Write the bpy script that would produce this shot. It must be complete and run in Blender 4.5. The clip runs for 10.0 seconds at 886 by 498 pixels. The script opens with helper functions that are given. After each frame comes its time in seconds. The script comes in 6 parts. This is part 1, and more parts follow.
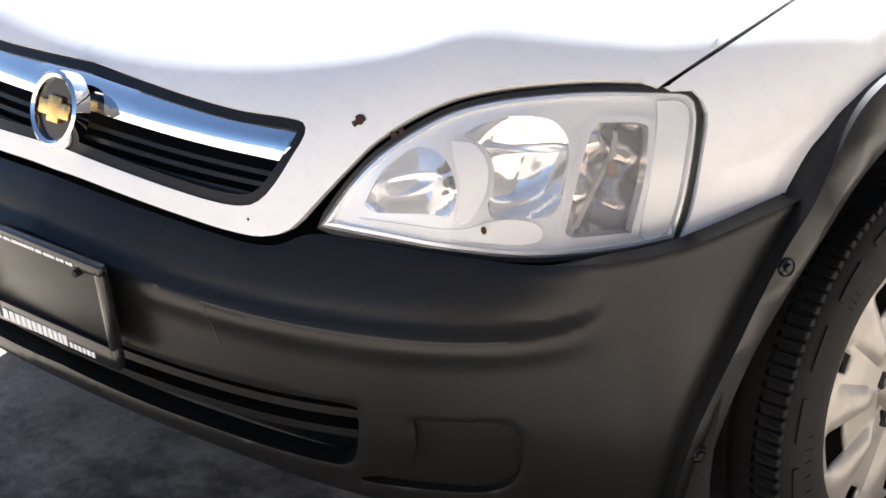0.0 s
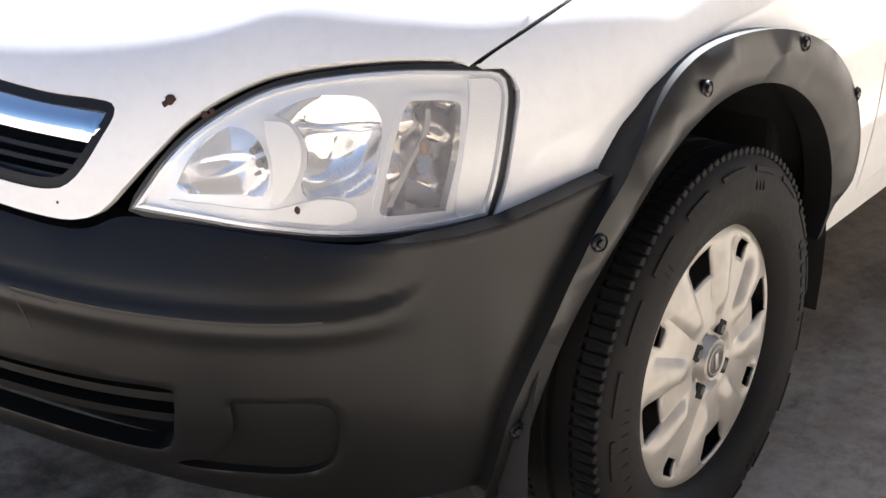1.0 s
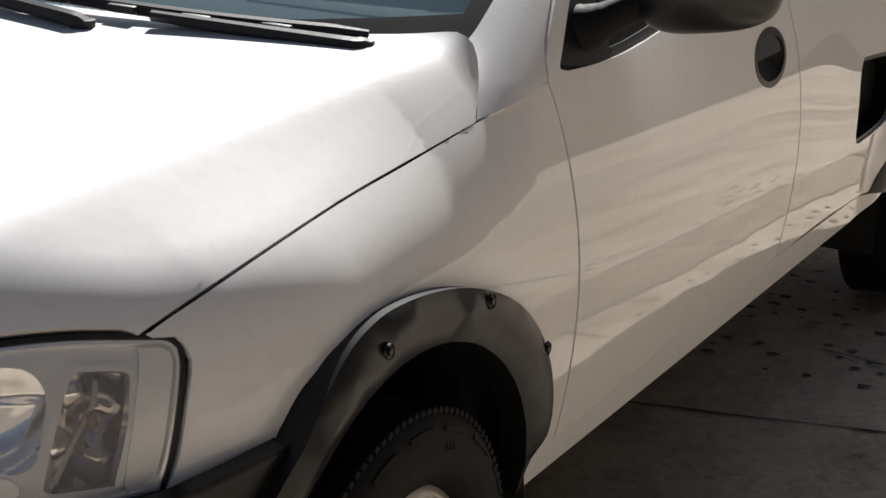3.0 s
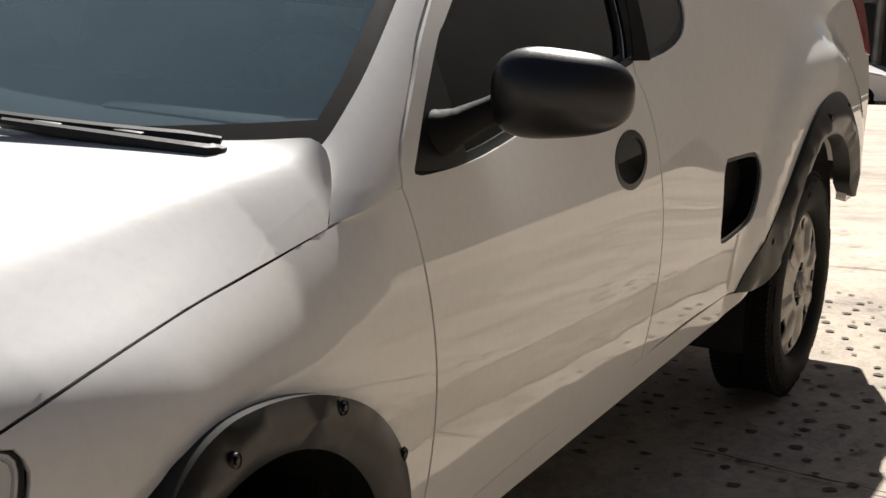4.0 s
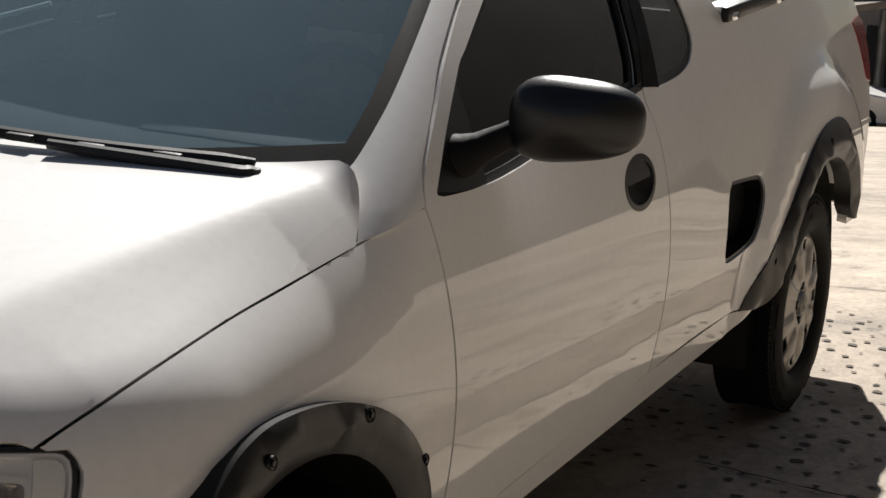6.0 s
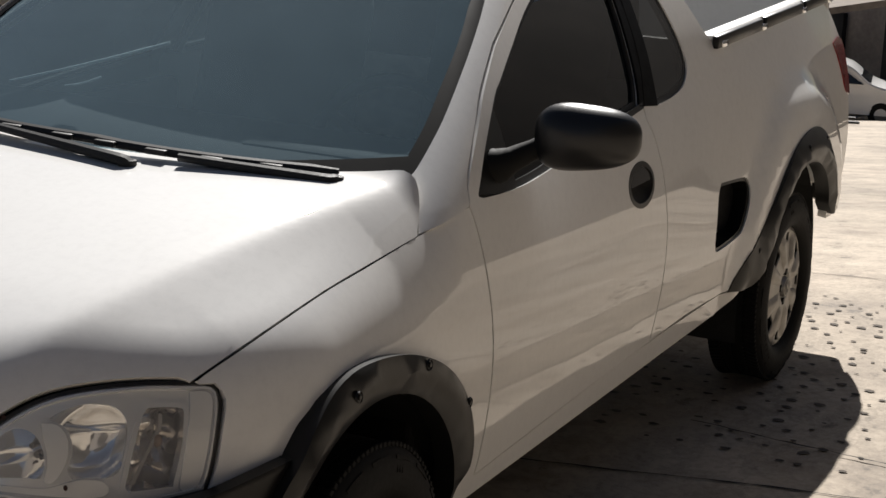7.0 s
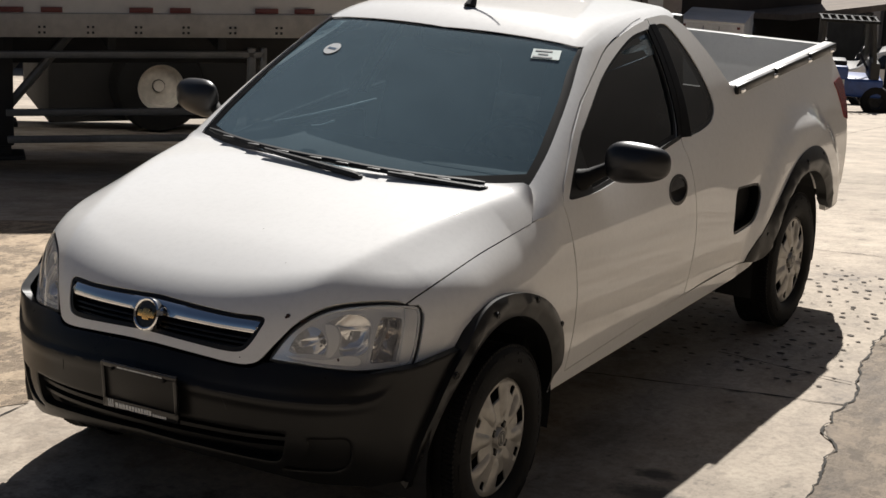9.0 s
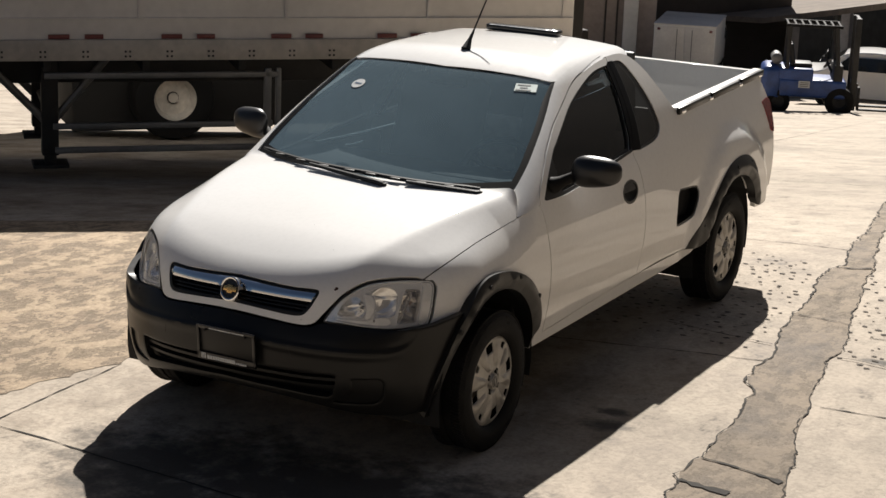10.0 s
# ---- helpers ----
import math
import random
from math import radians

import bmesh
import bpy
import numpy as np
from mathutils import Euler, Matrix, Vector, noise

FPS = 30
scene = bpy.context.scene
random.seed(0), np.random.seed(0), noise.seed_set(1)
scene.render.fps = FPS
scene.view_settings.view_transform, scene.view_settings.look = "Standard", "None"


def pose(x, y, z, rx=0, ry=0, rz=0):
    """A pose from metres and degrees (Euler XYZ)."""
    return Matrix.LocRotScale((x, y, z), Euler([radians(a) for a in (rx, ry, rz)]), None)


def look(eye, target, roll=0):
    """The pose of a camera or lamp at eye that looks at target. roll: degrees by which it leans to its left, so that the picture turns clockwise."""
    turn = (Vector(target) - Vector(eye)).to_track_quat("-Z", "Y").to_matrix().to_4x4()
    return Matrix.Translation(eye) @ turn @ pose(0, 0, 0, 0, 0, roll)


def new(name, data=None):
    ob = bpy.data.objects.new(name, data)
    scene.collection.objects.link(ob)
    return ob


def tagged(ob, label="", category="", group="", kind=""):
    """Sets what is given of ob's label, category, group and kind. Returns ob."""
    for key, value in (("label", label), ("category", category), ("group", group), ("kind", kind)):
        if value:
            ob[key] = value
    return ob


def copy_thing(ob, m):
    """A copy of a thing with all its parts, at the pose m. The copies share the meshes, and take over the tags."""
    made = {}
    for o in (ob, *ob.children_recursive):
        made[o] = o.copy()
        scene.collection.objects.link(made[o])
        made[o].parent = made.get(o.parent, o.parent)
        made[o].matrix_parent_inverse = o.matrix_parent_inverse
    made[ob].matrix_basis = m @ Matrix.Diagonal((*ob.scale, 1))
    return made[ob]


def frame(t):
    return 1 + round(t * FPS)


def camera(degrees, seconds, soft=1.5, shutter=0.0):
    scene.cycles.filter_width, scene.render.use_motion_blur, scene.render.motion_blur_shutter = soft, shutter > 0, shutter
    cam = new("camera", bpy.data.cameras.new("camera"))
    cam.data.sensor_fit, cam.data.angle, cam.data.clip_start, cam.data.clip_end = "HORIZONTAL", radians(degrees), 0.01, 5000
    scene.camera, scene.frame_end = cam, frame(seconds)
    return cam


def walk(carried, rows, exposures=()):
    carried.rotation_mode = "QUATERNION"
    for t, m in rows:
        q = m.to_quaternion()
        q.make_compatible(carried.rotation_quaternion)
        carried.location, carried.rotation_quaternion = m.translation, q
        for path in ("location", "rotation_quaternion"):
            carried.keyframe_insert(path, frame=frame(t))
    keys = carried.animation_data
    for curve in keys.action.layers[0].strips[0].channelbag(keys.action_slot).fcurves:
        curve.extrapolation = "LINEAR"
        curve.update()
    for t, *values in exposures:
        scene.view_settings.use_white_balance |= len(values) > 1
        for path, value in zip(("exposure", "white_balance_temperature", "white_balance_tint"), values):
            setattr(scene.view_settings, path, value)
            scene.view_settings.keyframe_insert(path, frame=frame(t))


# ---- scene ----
cam = camera(27.00, 10.0, soft=1.5)
PATH = [
    (0, (1.823, -2.051, 1.480), (0.599, -0.688, 0.677), -1.44),
    (0.5, (1.830, -2.044, 1.473), (0.675, -0.631, 0.656), -0.80),
    (1, (1.842, -2.029, 1.474), (0.758, -0.563, 0.651), -0.09),
    (1.5, (1.852, -2.011, 1.480), (0.807, -0.489, 0.712), 0.48),
    (2, (1.859, -1.987, 1.486), (0.861, -0.406, 0.775), 1.12),
    (2.5, (1.865, -1.958, 1.495), (0.911, -0.328, 0.839), 1.73),
    (3, (1.871, -1.923, 1.502), (0.967, -0.240, 0.909), 1.91),
    (3.2, (1.878, -1.913, 1.506), (0.995, -0.210, 0.939), 1.93),
    (4.3, (1.928, -1.885, 1.514), (1.117, -0.121, 1.038), 2.34),
    (4.5, (1.923, -1.882, 1.513), (1.113, -0.116, 1.038), 2.33),
    (5, (1.915, -1.887, 1.515), (1.109, -0.115, 1.055), 2.45),
    (5.5, (1.913, -1.905, 1.518), (1.099, -0.137, 1.060), 2.63),
    (5.7, (1.919, -1.926, 1.522), (1.099, -0.162, 1.060), 2.66),
    (6.8, (2.189, -2.619, 1.691), (1.354, -0.864, 1.217), 2.52),
    (7, (2.262, -2.773, 1.732), (1.417, -1.024, 1.255), 2.56),
    (7.5, (2.455, -3.192, 1.843), (1.584, -1.459, 1.357), 2.57),
    (8, (2.697, -3.706, 1.999), (1.795, -1.993, 1.497), 2.53),
    (8.5, (2.948, -4.198, 2.132), (2.017, -2.501, 1.629), 2.53),
    (9, (3.245, -4.836, 2.307), (2.308, -3.143, 1.801), 2.54),
    (9.5, (3.596, -5.554, 2.510), (2.663, -3.860, 2.003), 2.39),
    (10, (4.034, -6.463, 2.739), (3.114, -4.761, 2.232), 2.18),
]
walk(cam, [(t, look(eye, target, roll)) for t, eye, target, roll in PATH], exposures=[(0, 3.25, 5700, 10), (1.0, 3.30, 5700, 10), (2.0, 2.65, 5800, 10), (2.5, 1.88, 5950, 10), (3.0, 1.25, 6150, 10), (4.3, 1.04, 6400, 10), (7.0, 0.66, 6250, 10), (9.0, 0.66, 6300, 10), (10.0, 0.74, 6450, 10)])

# ---------------------------------------------------------------- daylight
SUN_DIR = Vector((-0.42, 1.08, 1.0)).normalized()  # towards the sun
world = bpy.data.worlds.new("sky")
scene.world = world
world.use_nodes = True
wn = world.node_tree
sky = wn.nodes.new("ShaderNodeTexSky")
sky.sky_type, sky.sun_disc = "NISHITA", False
sky.sun_elevation = math.asin(SUN_DIR.z)
sky.sun_rotation = math.atan2(SUN_DIR.x, SUN_DIR.y)
sky.dust_density = 1.6
sky.air_density = 1.0
wn.links.new(sky.outputs["Color"], wn.nodes["Background"].inputs["Color"])
wn.nodes["Background"].inputs["Strength"].default_value = 0.021
sun = new("sun", bpy.data.lights.new("sun", "SUN"))
sun.data.energy, sun.data.angle, sun.data.color = 4.6, radians(0.5), (1.0, 0.945, 0.87)
sun.matrix_world = look(Vector((0, 0, 12)) + SUN_DIR * 10, (0, 0, 12))


# ---------------------------------------------------------------- materials


def nodes_of(name):
    m = bpy.data.materials.new(name)
    m.use_nodes = True
    nt = m.node_tree
    return m, nt, nt.nodes["Principled BSDF"]


def add(nt, kind, **inputs):
    n = nt.nodes.new("ShaderNode" + kind)
    for key, value in inputs.items():
        n.inputs[key.replace("_", " ")].default_value = value
    return n


def noise_of(nt, scale, detail=4.0, rough=0.55, coords="Object", stretch=None):
    tc = nt.nodes.new("ShaderNodeTexCoord")
    n = add(nt, "TexNoise", Scale=scale, Detail=detail, Roughness=rough)
    src = tc.outputs[coords]
    if stretch:
        mp = nt.nodes.new("ShaderNodeMapping")
        mp.inputs["Scale"].default_value = stretch
        nt.links.new(src, mp.inputs["Vector"])
        src = mp.outputs["Vector"]
    nt.links.new(src, n.inputs["Vector"])
    return n


def ramp_of(nt, fac, stops):
    r = nt.nodes.new("ShaderNodeValToRGB")
    el = r.color_ramp.elements
    while len(el) < len(stops):
        el.new(0.5)
    for e, (pos, col) in zip(el, stops):
        e.position, e.color = pos, (*col, 1) if len(col) == 3 else (col[0], col[0], col[0], 1)
    nt.links.new(fac, r.inputs["Fac"])
    return r


def mix_of(nt, fac, a, b, mode="MIX"):
    m = nt.nodes.new("ShaderNodeMix")
    m.data_type, m.blend_type = "RGBA", mode
    for sock, v in ((m.inputs["Factor"], fac), (m.inputs["A"], a), (m.inputs["B"], b)):
        if isinstance(v, (int, float)):
            sock.default_value = v
        elif isinstance(v, tuple):
            sock.default_value = (*v, 1) if len(v) == 3 else v
        else:
            nt.links.new(v, sock)
    return m.outputs["Result"]


def bump_of(nt, bsdf, height, strength, distance=0.002):
    b = add(nt, "Bump", Strength=strength, Distance=distance)
    nt.links.new(height, b.inputs["Height"])
    nt.links.new(b.outputs["Normal"], bsdf.inputs["Normal"])
    return b


def simple(name, colour, rough, metal=0.0, vary=0.12, grain=60.0, bump=0.0, spread=2.5, **more):
    """A surface with fine grain, larger patches and uneven gloss."""
    m, nt, b = nodes_of(name)
    fine, broad = noise_of(nt, grain, 5), noise_of(nt, spread, 3)
    dark = tuple(c * (1 - vary) for c in colour)
    light = tuple(min(1, c * (1 + vary)) for c in colour)
    tone = ramp_of(nt, broad.outputs["Fac"], [(0.35, dark), (0.65, light)])
    speck = ramp_of(nt, fine.outputs["Fac"], [(0.3, (1 - vary,)), (0.7, (1.0,))])
    nt.links.new(mix_of(nt, 1.0, tone.outputs["Color"], speck.outputs["Color"], "MULTIPLY"), b.inputs["Base Color"])
    gl = ramp_of(nt, fine.outputs["Fac"], [(0.3, (max(0.02, rough - 0.06),)), (0.7, (min(1, rough + 0.06),))])
    nt.links.new(gl.outputs["Color"], b.inputs["Roughness"])
    b.inputs["Metallic"].default_value = metal
    if bump:
        bump_of(nt, b, fine.outputs["Fac"], bump)
    for key, value in more.items():
        b.inputs[key.replace("_", " ")].default_value = value
    return m


def car_paint():
    m, nt, b = nodes_of("white_paint")
    broad, dust = noise_of(nt, 1.4, 5), noise_of(nt, 45, 6, 0.7)
    tone = ramp_of(nt, broad.outputs["Fac"], [(0.3, (0.77, 0.76, 0.74)), (0.7, (0.82, 0.815, 0.80))])
    film = ramp_of(nt, dust.outputs["Fac"], [(0.45, (1.0,)), (0.85, (0.92,))])
    nt.links.new(mix_of(nt, 1.0, tone.outputs["Color"], film.outputs["Color"], "MULTIPLY"), b.inputs["Base Color"])
    gl = ramp_of(nt, dust.outputs["Fac"], [(0.3, (0.50,)), (0.8, (0.62,))])
    nt.links.new(gl.outputs["Color"], b.inputs["Roughness"])
    b.inputs["Specular IOR Level"].default_value = 0.05
    b.inputs["Coat Weight"].default_value = 1.0
    b.inputs["Coat Roughness"].default_value = 0.03
    b.inputs["Coat IOR"].default_value = 1.5
    wave = noise_of(nt, 7, 2)
    bump_of(nt, b, wave.outputs["Fac"], 0.012, 0.004)
    return m


def black_plastic():
    m, nt, b = nodes_of("grained_black_plastic")
    grain, broad = noise_of(nt, 420, 3), noise_of(nt, 3.5, 4, 0.6)
    tone = ramp_of(nt, broad.outputs["Fac"], [(0.3, (0.0085, 0.0085, 0.0085)), (0.7, (0.012, 0.0118, 0.0115))])
    nt.links.new(tone.outputs["Color"], b.inputs["Base Color"])
    gl = ramp_of(nt, broad.outputs["Fac"], [(0.3, (0.27,)), (0.7, (0.37,))])
    nt.links.new(gl.outputs["Color"], b.inputs["Roughness"])
    b.inputs["Specular IOR Level"].default_value = 0.28
    bump_of(nt, b, grain.outputs["Fac"], 0.12, 0.0006)
    return m


def clear(name, tint=(1, 1, 1), rough=0.02, ior=1.45, haze=0.0):
    m, nt, b = nodes_of(name)
    b.inputs["Base Color"].default_value = (*tint, 1)
    b.inputs["Roughness"].default_value = rough
    b.inputs["IOR"].default_value = ior
    b.inputs["Transmission Weight"].default_value = 1.0 - haze
    return m


def sheet_glass(name, tint, rough=0.01, film=0.0, ior=1.5, film_tone=(0.55, 0.56, 0.56)):
    """Thin glazing: a clear sheet that mirrors by its Fresnel and dims what is behind, under a diffuse film."""
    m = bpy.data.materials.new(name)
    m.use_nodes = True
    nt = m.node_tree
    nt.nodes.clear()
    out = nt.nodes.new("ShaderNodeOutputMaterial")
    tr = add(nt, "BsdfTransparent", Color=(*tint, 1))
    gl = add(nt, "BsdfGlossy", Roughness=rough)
    df = add(nt, "BsdfDiffuse", Color=(*film_tone, 1))
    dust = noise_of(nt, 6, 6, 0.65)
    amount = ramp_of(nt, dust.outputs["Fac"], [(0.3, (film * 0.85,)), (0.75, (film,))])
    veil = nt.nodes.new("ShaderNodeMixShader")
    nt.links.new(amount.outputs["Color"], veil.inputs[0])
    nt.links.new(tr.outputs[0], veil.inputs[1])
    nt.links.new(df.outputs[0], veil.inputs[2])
    face = add(nt, "LayerWeight", Blend=0.5)
    steep = add(nt, "Math")
    steep.operation = "POWER"
    steep.inputs[1].default_value = 5.0
    nt.links.new(face.outputs["Facing"], steep.inputs[0])
    f0 = ((ior - 1) / (ior + 1)) ** 2
    fr = add(nt, "Math")
    fr.operation = "MULTIPLY_ADD"
    fr.inputs[1].default_value, fr.inputs[2].default_value = 1 - f0, f0
    nt.links.new(steep.outputs[0], fr.inputs[0])
    mx = nt.nodes.new("ShaderNodeMixShader")
    nt.links.new(fr.outputs[0], mx.inputs[0])
    nt.links.new(veil.outputs[0], mx.inputs[1])
    nt.links.new(gl.outputs[0], mx.inputs[2])
    nt.links.new(mx.outputs[0], out.inputs["Surface"])
    return m


PAINT = car_paint()
PLASTIC = black_plastic()
GLOSS_BLACK = simple("gloss_black_plastic", (0.012, 0.012, 0.013), 0.18, vary=0.1, grain=200)
SCREEN_RIM = simple("black_screen_rim", (0.007, 0.007, 0.008), 0.5, vary=0.1, grain=30, Specular_IOR_Level=0.03)
SEAL = simple("black_rubber_seal", (0.012, 0.012, 0.012), 0.6, vary=0.2, grain=150)
RUBBER = simple("tyre_rubber", (0.011, 0.0108, 0.0105), 0.72, vary=0.25, grain=90, bump=0.15, Specular_IOR_Level=0.2)
CHROME = simple("chrome", (0.80, 0.81, 0.82), 0.06, 1.0, vary=0.02, grain=80)
REFLECTOR = simple("lamp_reflector", (0.93, 0.93, 0.93), 0.12, 0.85, vary=0.03, grain=40)
LAMP_TRIM = simple("silver_lamp_trim", (0.94, 0.945, 0.95), 0.17, 0.55, vary=0.02, grain=20)
LENS = sheet_glass("lamp_lens", (0.97, 0.97, 0.96), 0.03, 0.13, 1.7, (0.90, 0.89, 0.90))


def ribbed(name, colour, pitch):
    """Bright trim with fine slanted ribs."""
    m, nt, b = nodes_of(name)
    tc = nt.nodes.new("ShaderNodeTexCoord")
    mp = nt.nodes.new("ShaderNodeMapping")
    mp.inputs["Rotation"].default_value = (0, radians(35), 0)
    nt.links.new(tc.outputs["Object"], mp.inputs["Vector"])
    w = add(nt, "TexWave", Scale=0.314 / pitch, Distortion=0.0)
    nt.links.new(mp.outputs["Vector"], w.inputs["Vector"])
    tone = ramp_of(nt, w.outputs["Fac"], [(0.2, tuple(c * 0.86 for c in colour)), (0.8, colour)])
    nt.links.new(tone.outputs["Color"], b.inputs["Base Color"])
    b.inputs["Roughness"].default_value = 0.28
    b.inputs["Metallic"].default_value = 0.3
    bump_of(nt, b, w.outputs["Fac"], 0.3, 0.0005)
    return m


LAMP_RIB = ribbed("ribbed_lamp_trim", (0.92, 0.92, 0.91), 0.0017)
# bluish film: dust plus the sky's reflection painted into its diffuse colour
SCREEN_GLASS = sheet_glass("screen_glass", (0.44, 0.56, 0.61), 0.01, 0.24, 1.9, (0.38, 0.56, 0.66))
SIDE_GLASS = sheet_glass("side_glass", (0.075, 0.078, 0.078), 0.01, 0.0, 1.45)
CAP_SILVER = simple("silver_wheel_cover", (0.42, 0.40, 0.365), 0.36, 0.35, vary=0.14, grain=35, spread=9)
# near-black: the shade deep inside openings is put into this colour
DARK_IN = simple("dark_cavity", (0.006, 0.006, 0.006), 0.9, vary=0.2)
CABIN_GREY = simple("cabin_grey_plastic", (0.016, 0.017, 0.018), 0.75, vary=0.12, grain=180, Specular_IOR_Level=0.1)
SEAT_CLOTH = simple("seat_cloth", (0.10, 0.10, 0.105), 0.9, vary=0.25, grain=220, bump=0.2)
HEADLINER = simple("headliner", (0.45, 0.44, 0.42), 0.9, vary=0.08, grain=150)
GOLD = simple("gold_emblem", (0.62, 0.40, 0.16), 0.25, 0.9, vary=0.05)
RUST = simple("rust_chip", (0.055, 0.022, 0.014), 0.8, vary=0.4, grain=300)
WHITE_INK = simple("white_lettering", (0.62, 0.63, 0.63), 0.5, vary=0.05)
RED_LENS = simple("red_lamp_lens", (0.20, 0.010, 0.010), 0.12, vary=0.1)
BED_PAINT = simple("worn_bed_paint", (0.40, 0.39, 0.37), 0.5, vary=0.25, grain=24, spread=5)
MIRROR_GLASS = simple("mirror_glass", (0.9, 0.9, 0.9), 0.08, 1.0, vary=0.01)

# ---------------------------------------------------------------- body surfaces
# Car axes: x to its left side, y towards its tail from the front axle, z up.


def smax(k, *fields):
    """Smooth maximum: fields meet in a fillet of about k."""
    out = fields[0]
    for f in fields[1:]:
        h = np.clip(k - np.abs(out - f), 0, None) / k
        out = np.maximum(out, f) + h * h * k * 0.25
    return out


def step01(v, a, b):
    u = np.clip((v - a) / (b - a), 0, 1)
    return u * u * (3 - 2 * u)


def side_x(y, z):
    """Half width of the flanks and, above the waist, of the cab's sides."""
    up, low = np.clip(z - 0.62, 0, 0.33), np.clip(0.62 - z, 0, None)
    w = 0.800 - 0.43 * up**2 - 0.33 * low**2
    w = w - 0.36 * np.clip(z - 0.95, 0, None) - 0.30 * np.clip(z - 0.95, 0, None) ** 2
    w = w - 0.040 * step01(y, 2.75, 3.75)
    haunch = np.exp(-(((y - 2.78) / 0.42) ** 2)) * step01(z, 1.0, 0.80) * step01(z, 0.2, 0.5)
    waist = np.exp(-(((y - 1.98) / 0.30) ** 2)) * step01(z, 0.55, 0.8) * step01(z, 1.15, 0.95)
    blister = 0.032 * step01(np.hypot(y - 2.76, z - 0.30), 0.67, 0.57) * step01(z, 0.2, 0.45)
    return w + 0.010 * haunch + blister - 0.012 * waist


def nose_y(x, z):
    """Front of hood, lamps and fenders."""
    return -0.757 + 0.34 * (z - 0.646) + 0.9 * np.clip(z - 0.74, 0, None) ** 2 + 0.40 * x**2 + 0.60 * x**4


def hood_z(x, y):
    """A crowned middle that rolls over at the nose, and flatter sides below a crisp slanting crease."""
    u = 0.25 - y
    crown = 1.012 - 0.085 * u - 0.125 * u * np.abs(u) - 0.35 * np.clip(-0.35 - y, 0, None) ** 2
    drop = 0.115 - 0.055 * np.clip(u, 0, 1)
    ax = np.abs(x)
    ridge = 0.470 + 0.27 * np.clip(y + 0.47, -0.3, 0.9) - 0.10 * np.clip(y + 0.15, 0, None) ** 2
    back = np.clip(y + 0.286, 0, 0.45)
    past = ax - ridge
    fall = 0.5 * (past + np.sqrt(past**2 + 0.022**2))
    return crown - 0.12 * drop * (ax / 0.72) ** 2 - (0.46 + 0.25 * back + 1.7 * back**2) * fall + 4.0 * np.clip(y - 0.30, 0, None) ** 2


def upper(p):
    """Hood, fenders and lamps: negative inside."""
    x, y, z = p[..., 0], p[..., 1], p[..., 2]
    front = (nose_y(x, z) - y) * 0.9
    side = np.abs(x) - side_x(y, z)
    top = (z - hood_z(x, y)) * 0.95
    return smax(0.09, smax(0.12, front, side), top)


def crease_z(ax):
    """The bumper's step, level in the middle and swept up to the lamp's corner."""
    u = np.clip(ax / 0.735, 0, 0.9995)
    return 0.5755 - 0.073 * ax + 0.18 * (1 - np.sqrt(1 - u**16))


def above_crease(x, z):
    ax = np.abs(x)
    slope = (crease_z(ax + 5e-4) - crease_z(ax - 5e-4)) / 1e-3
    return np.where(ax < 0.7345, (z - crease_z(ax)) / np.sqrt(1 + slope**2), np.minimum(0.7345 - ax, 0.0))


def bumper_y(x, z):
    n = -0.800 + 0.10 * np.clip(0.575 - z, 0, None) + 1.3 * np.clip(0.42 - z, 0, None) ** 2
    d = above_crease(x, z)
    rise = np.clip(d - 0.010, 0, None)
    ledge = 0.012 * step01(d, 0.0, 0.012) + (0.38 * rise + 3.2 * rise**2) * (1 - 0.8 * step01(np.abs(x), 0.56, 0.70)) - 0.004 * np.exp(-(((d + 0.016) / 0.014) ** 2))
    return n + ledge * (1 - step01(np.abs(x), 0.66, 0.726)) + 0.30 * x**2 + 0.60 * x**4


def bumper_f(p):
    x, y, z = p[..., 0], p[..., 1], p[..., 2]
    return smax(0.13, (bumper_y(x, z) - y) * 0.9, np.abs(x) - side_x(y, z) - 0.004)


def screen_y(x, z):
    v = (z - 0.99) / 0.42
    return 0.17 + 0.46 * x**2 + v * (0.80 - 0.14 * x**2) + 0.05 * v * (v - 1)


def cab(p):
    """Cab above the waist: screen, roof and sides."""
    x, y, z = p[..., 0], p[..., 1], p[..., 2]
    screen = (screen_y(x, z) - y) * 0.46
    roof = z - (1.462 - 0.10 * x**2 - 0.035 * (y - 1.45) ** 2)
    side = (np.abs(x) - side_x(y, z)) * 0.92
    return smax(0.07, smax(0.05, screen, side), roof)


def flank(p):
    return np.abs(p[..., 0]) - side_x(p[..., 1], p[..., 2])

# ---------------------------------------------------------------- building tools
from mathutils.geometry import delaunay_2d_cdt

HUB = Vector((0.0, 0.55, 0.35))  # from here the front's panels are laid out


def fair_normals(me):
    """Shades a body panel by its surface's own normals; turned-in edges keep their faces'."""
    nv = np.zeros(len(me.vertices) * 3)
    me.attributes["field_normal"].data.foreach_get("vector", nv)
    nv = nv.reshape(-1, 3)
    out = np.zeros((len(me.loops), 3))
    for f in me.polygons:
        fn = np.array(f.normal)
        for k in f.loop_indices:
            n = nv[me.loops[k].vertex_index]
            out[k] = n if n @ fn > 0.75 else fn
    me.normals_split_custom_set([tuple(v) for v in out])
    me.attributes.remove(me.attributes["field_normal"])


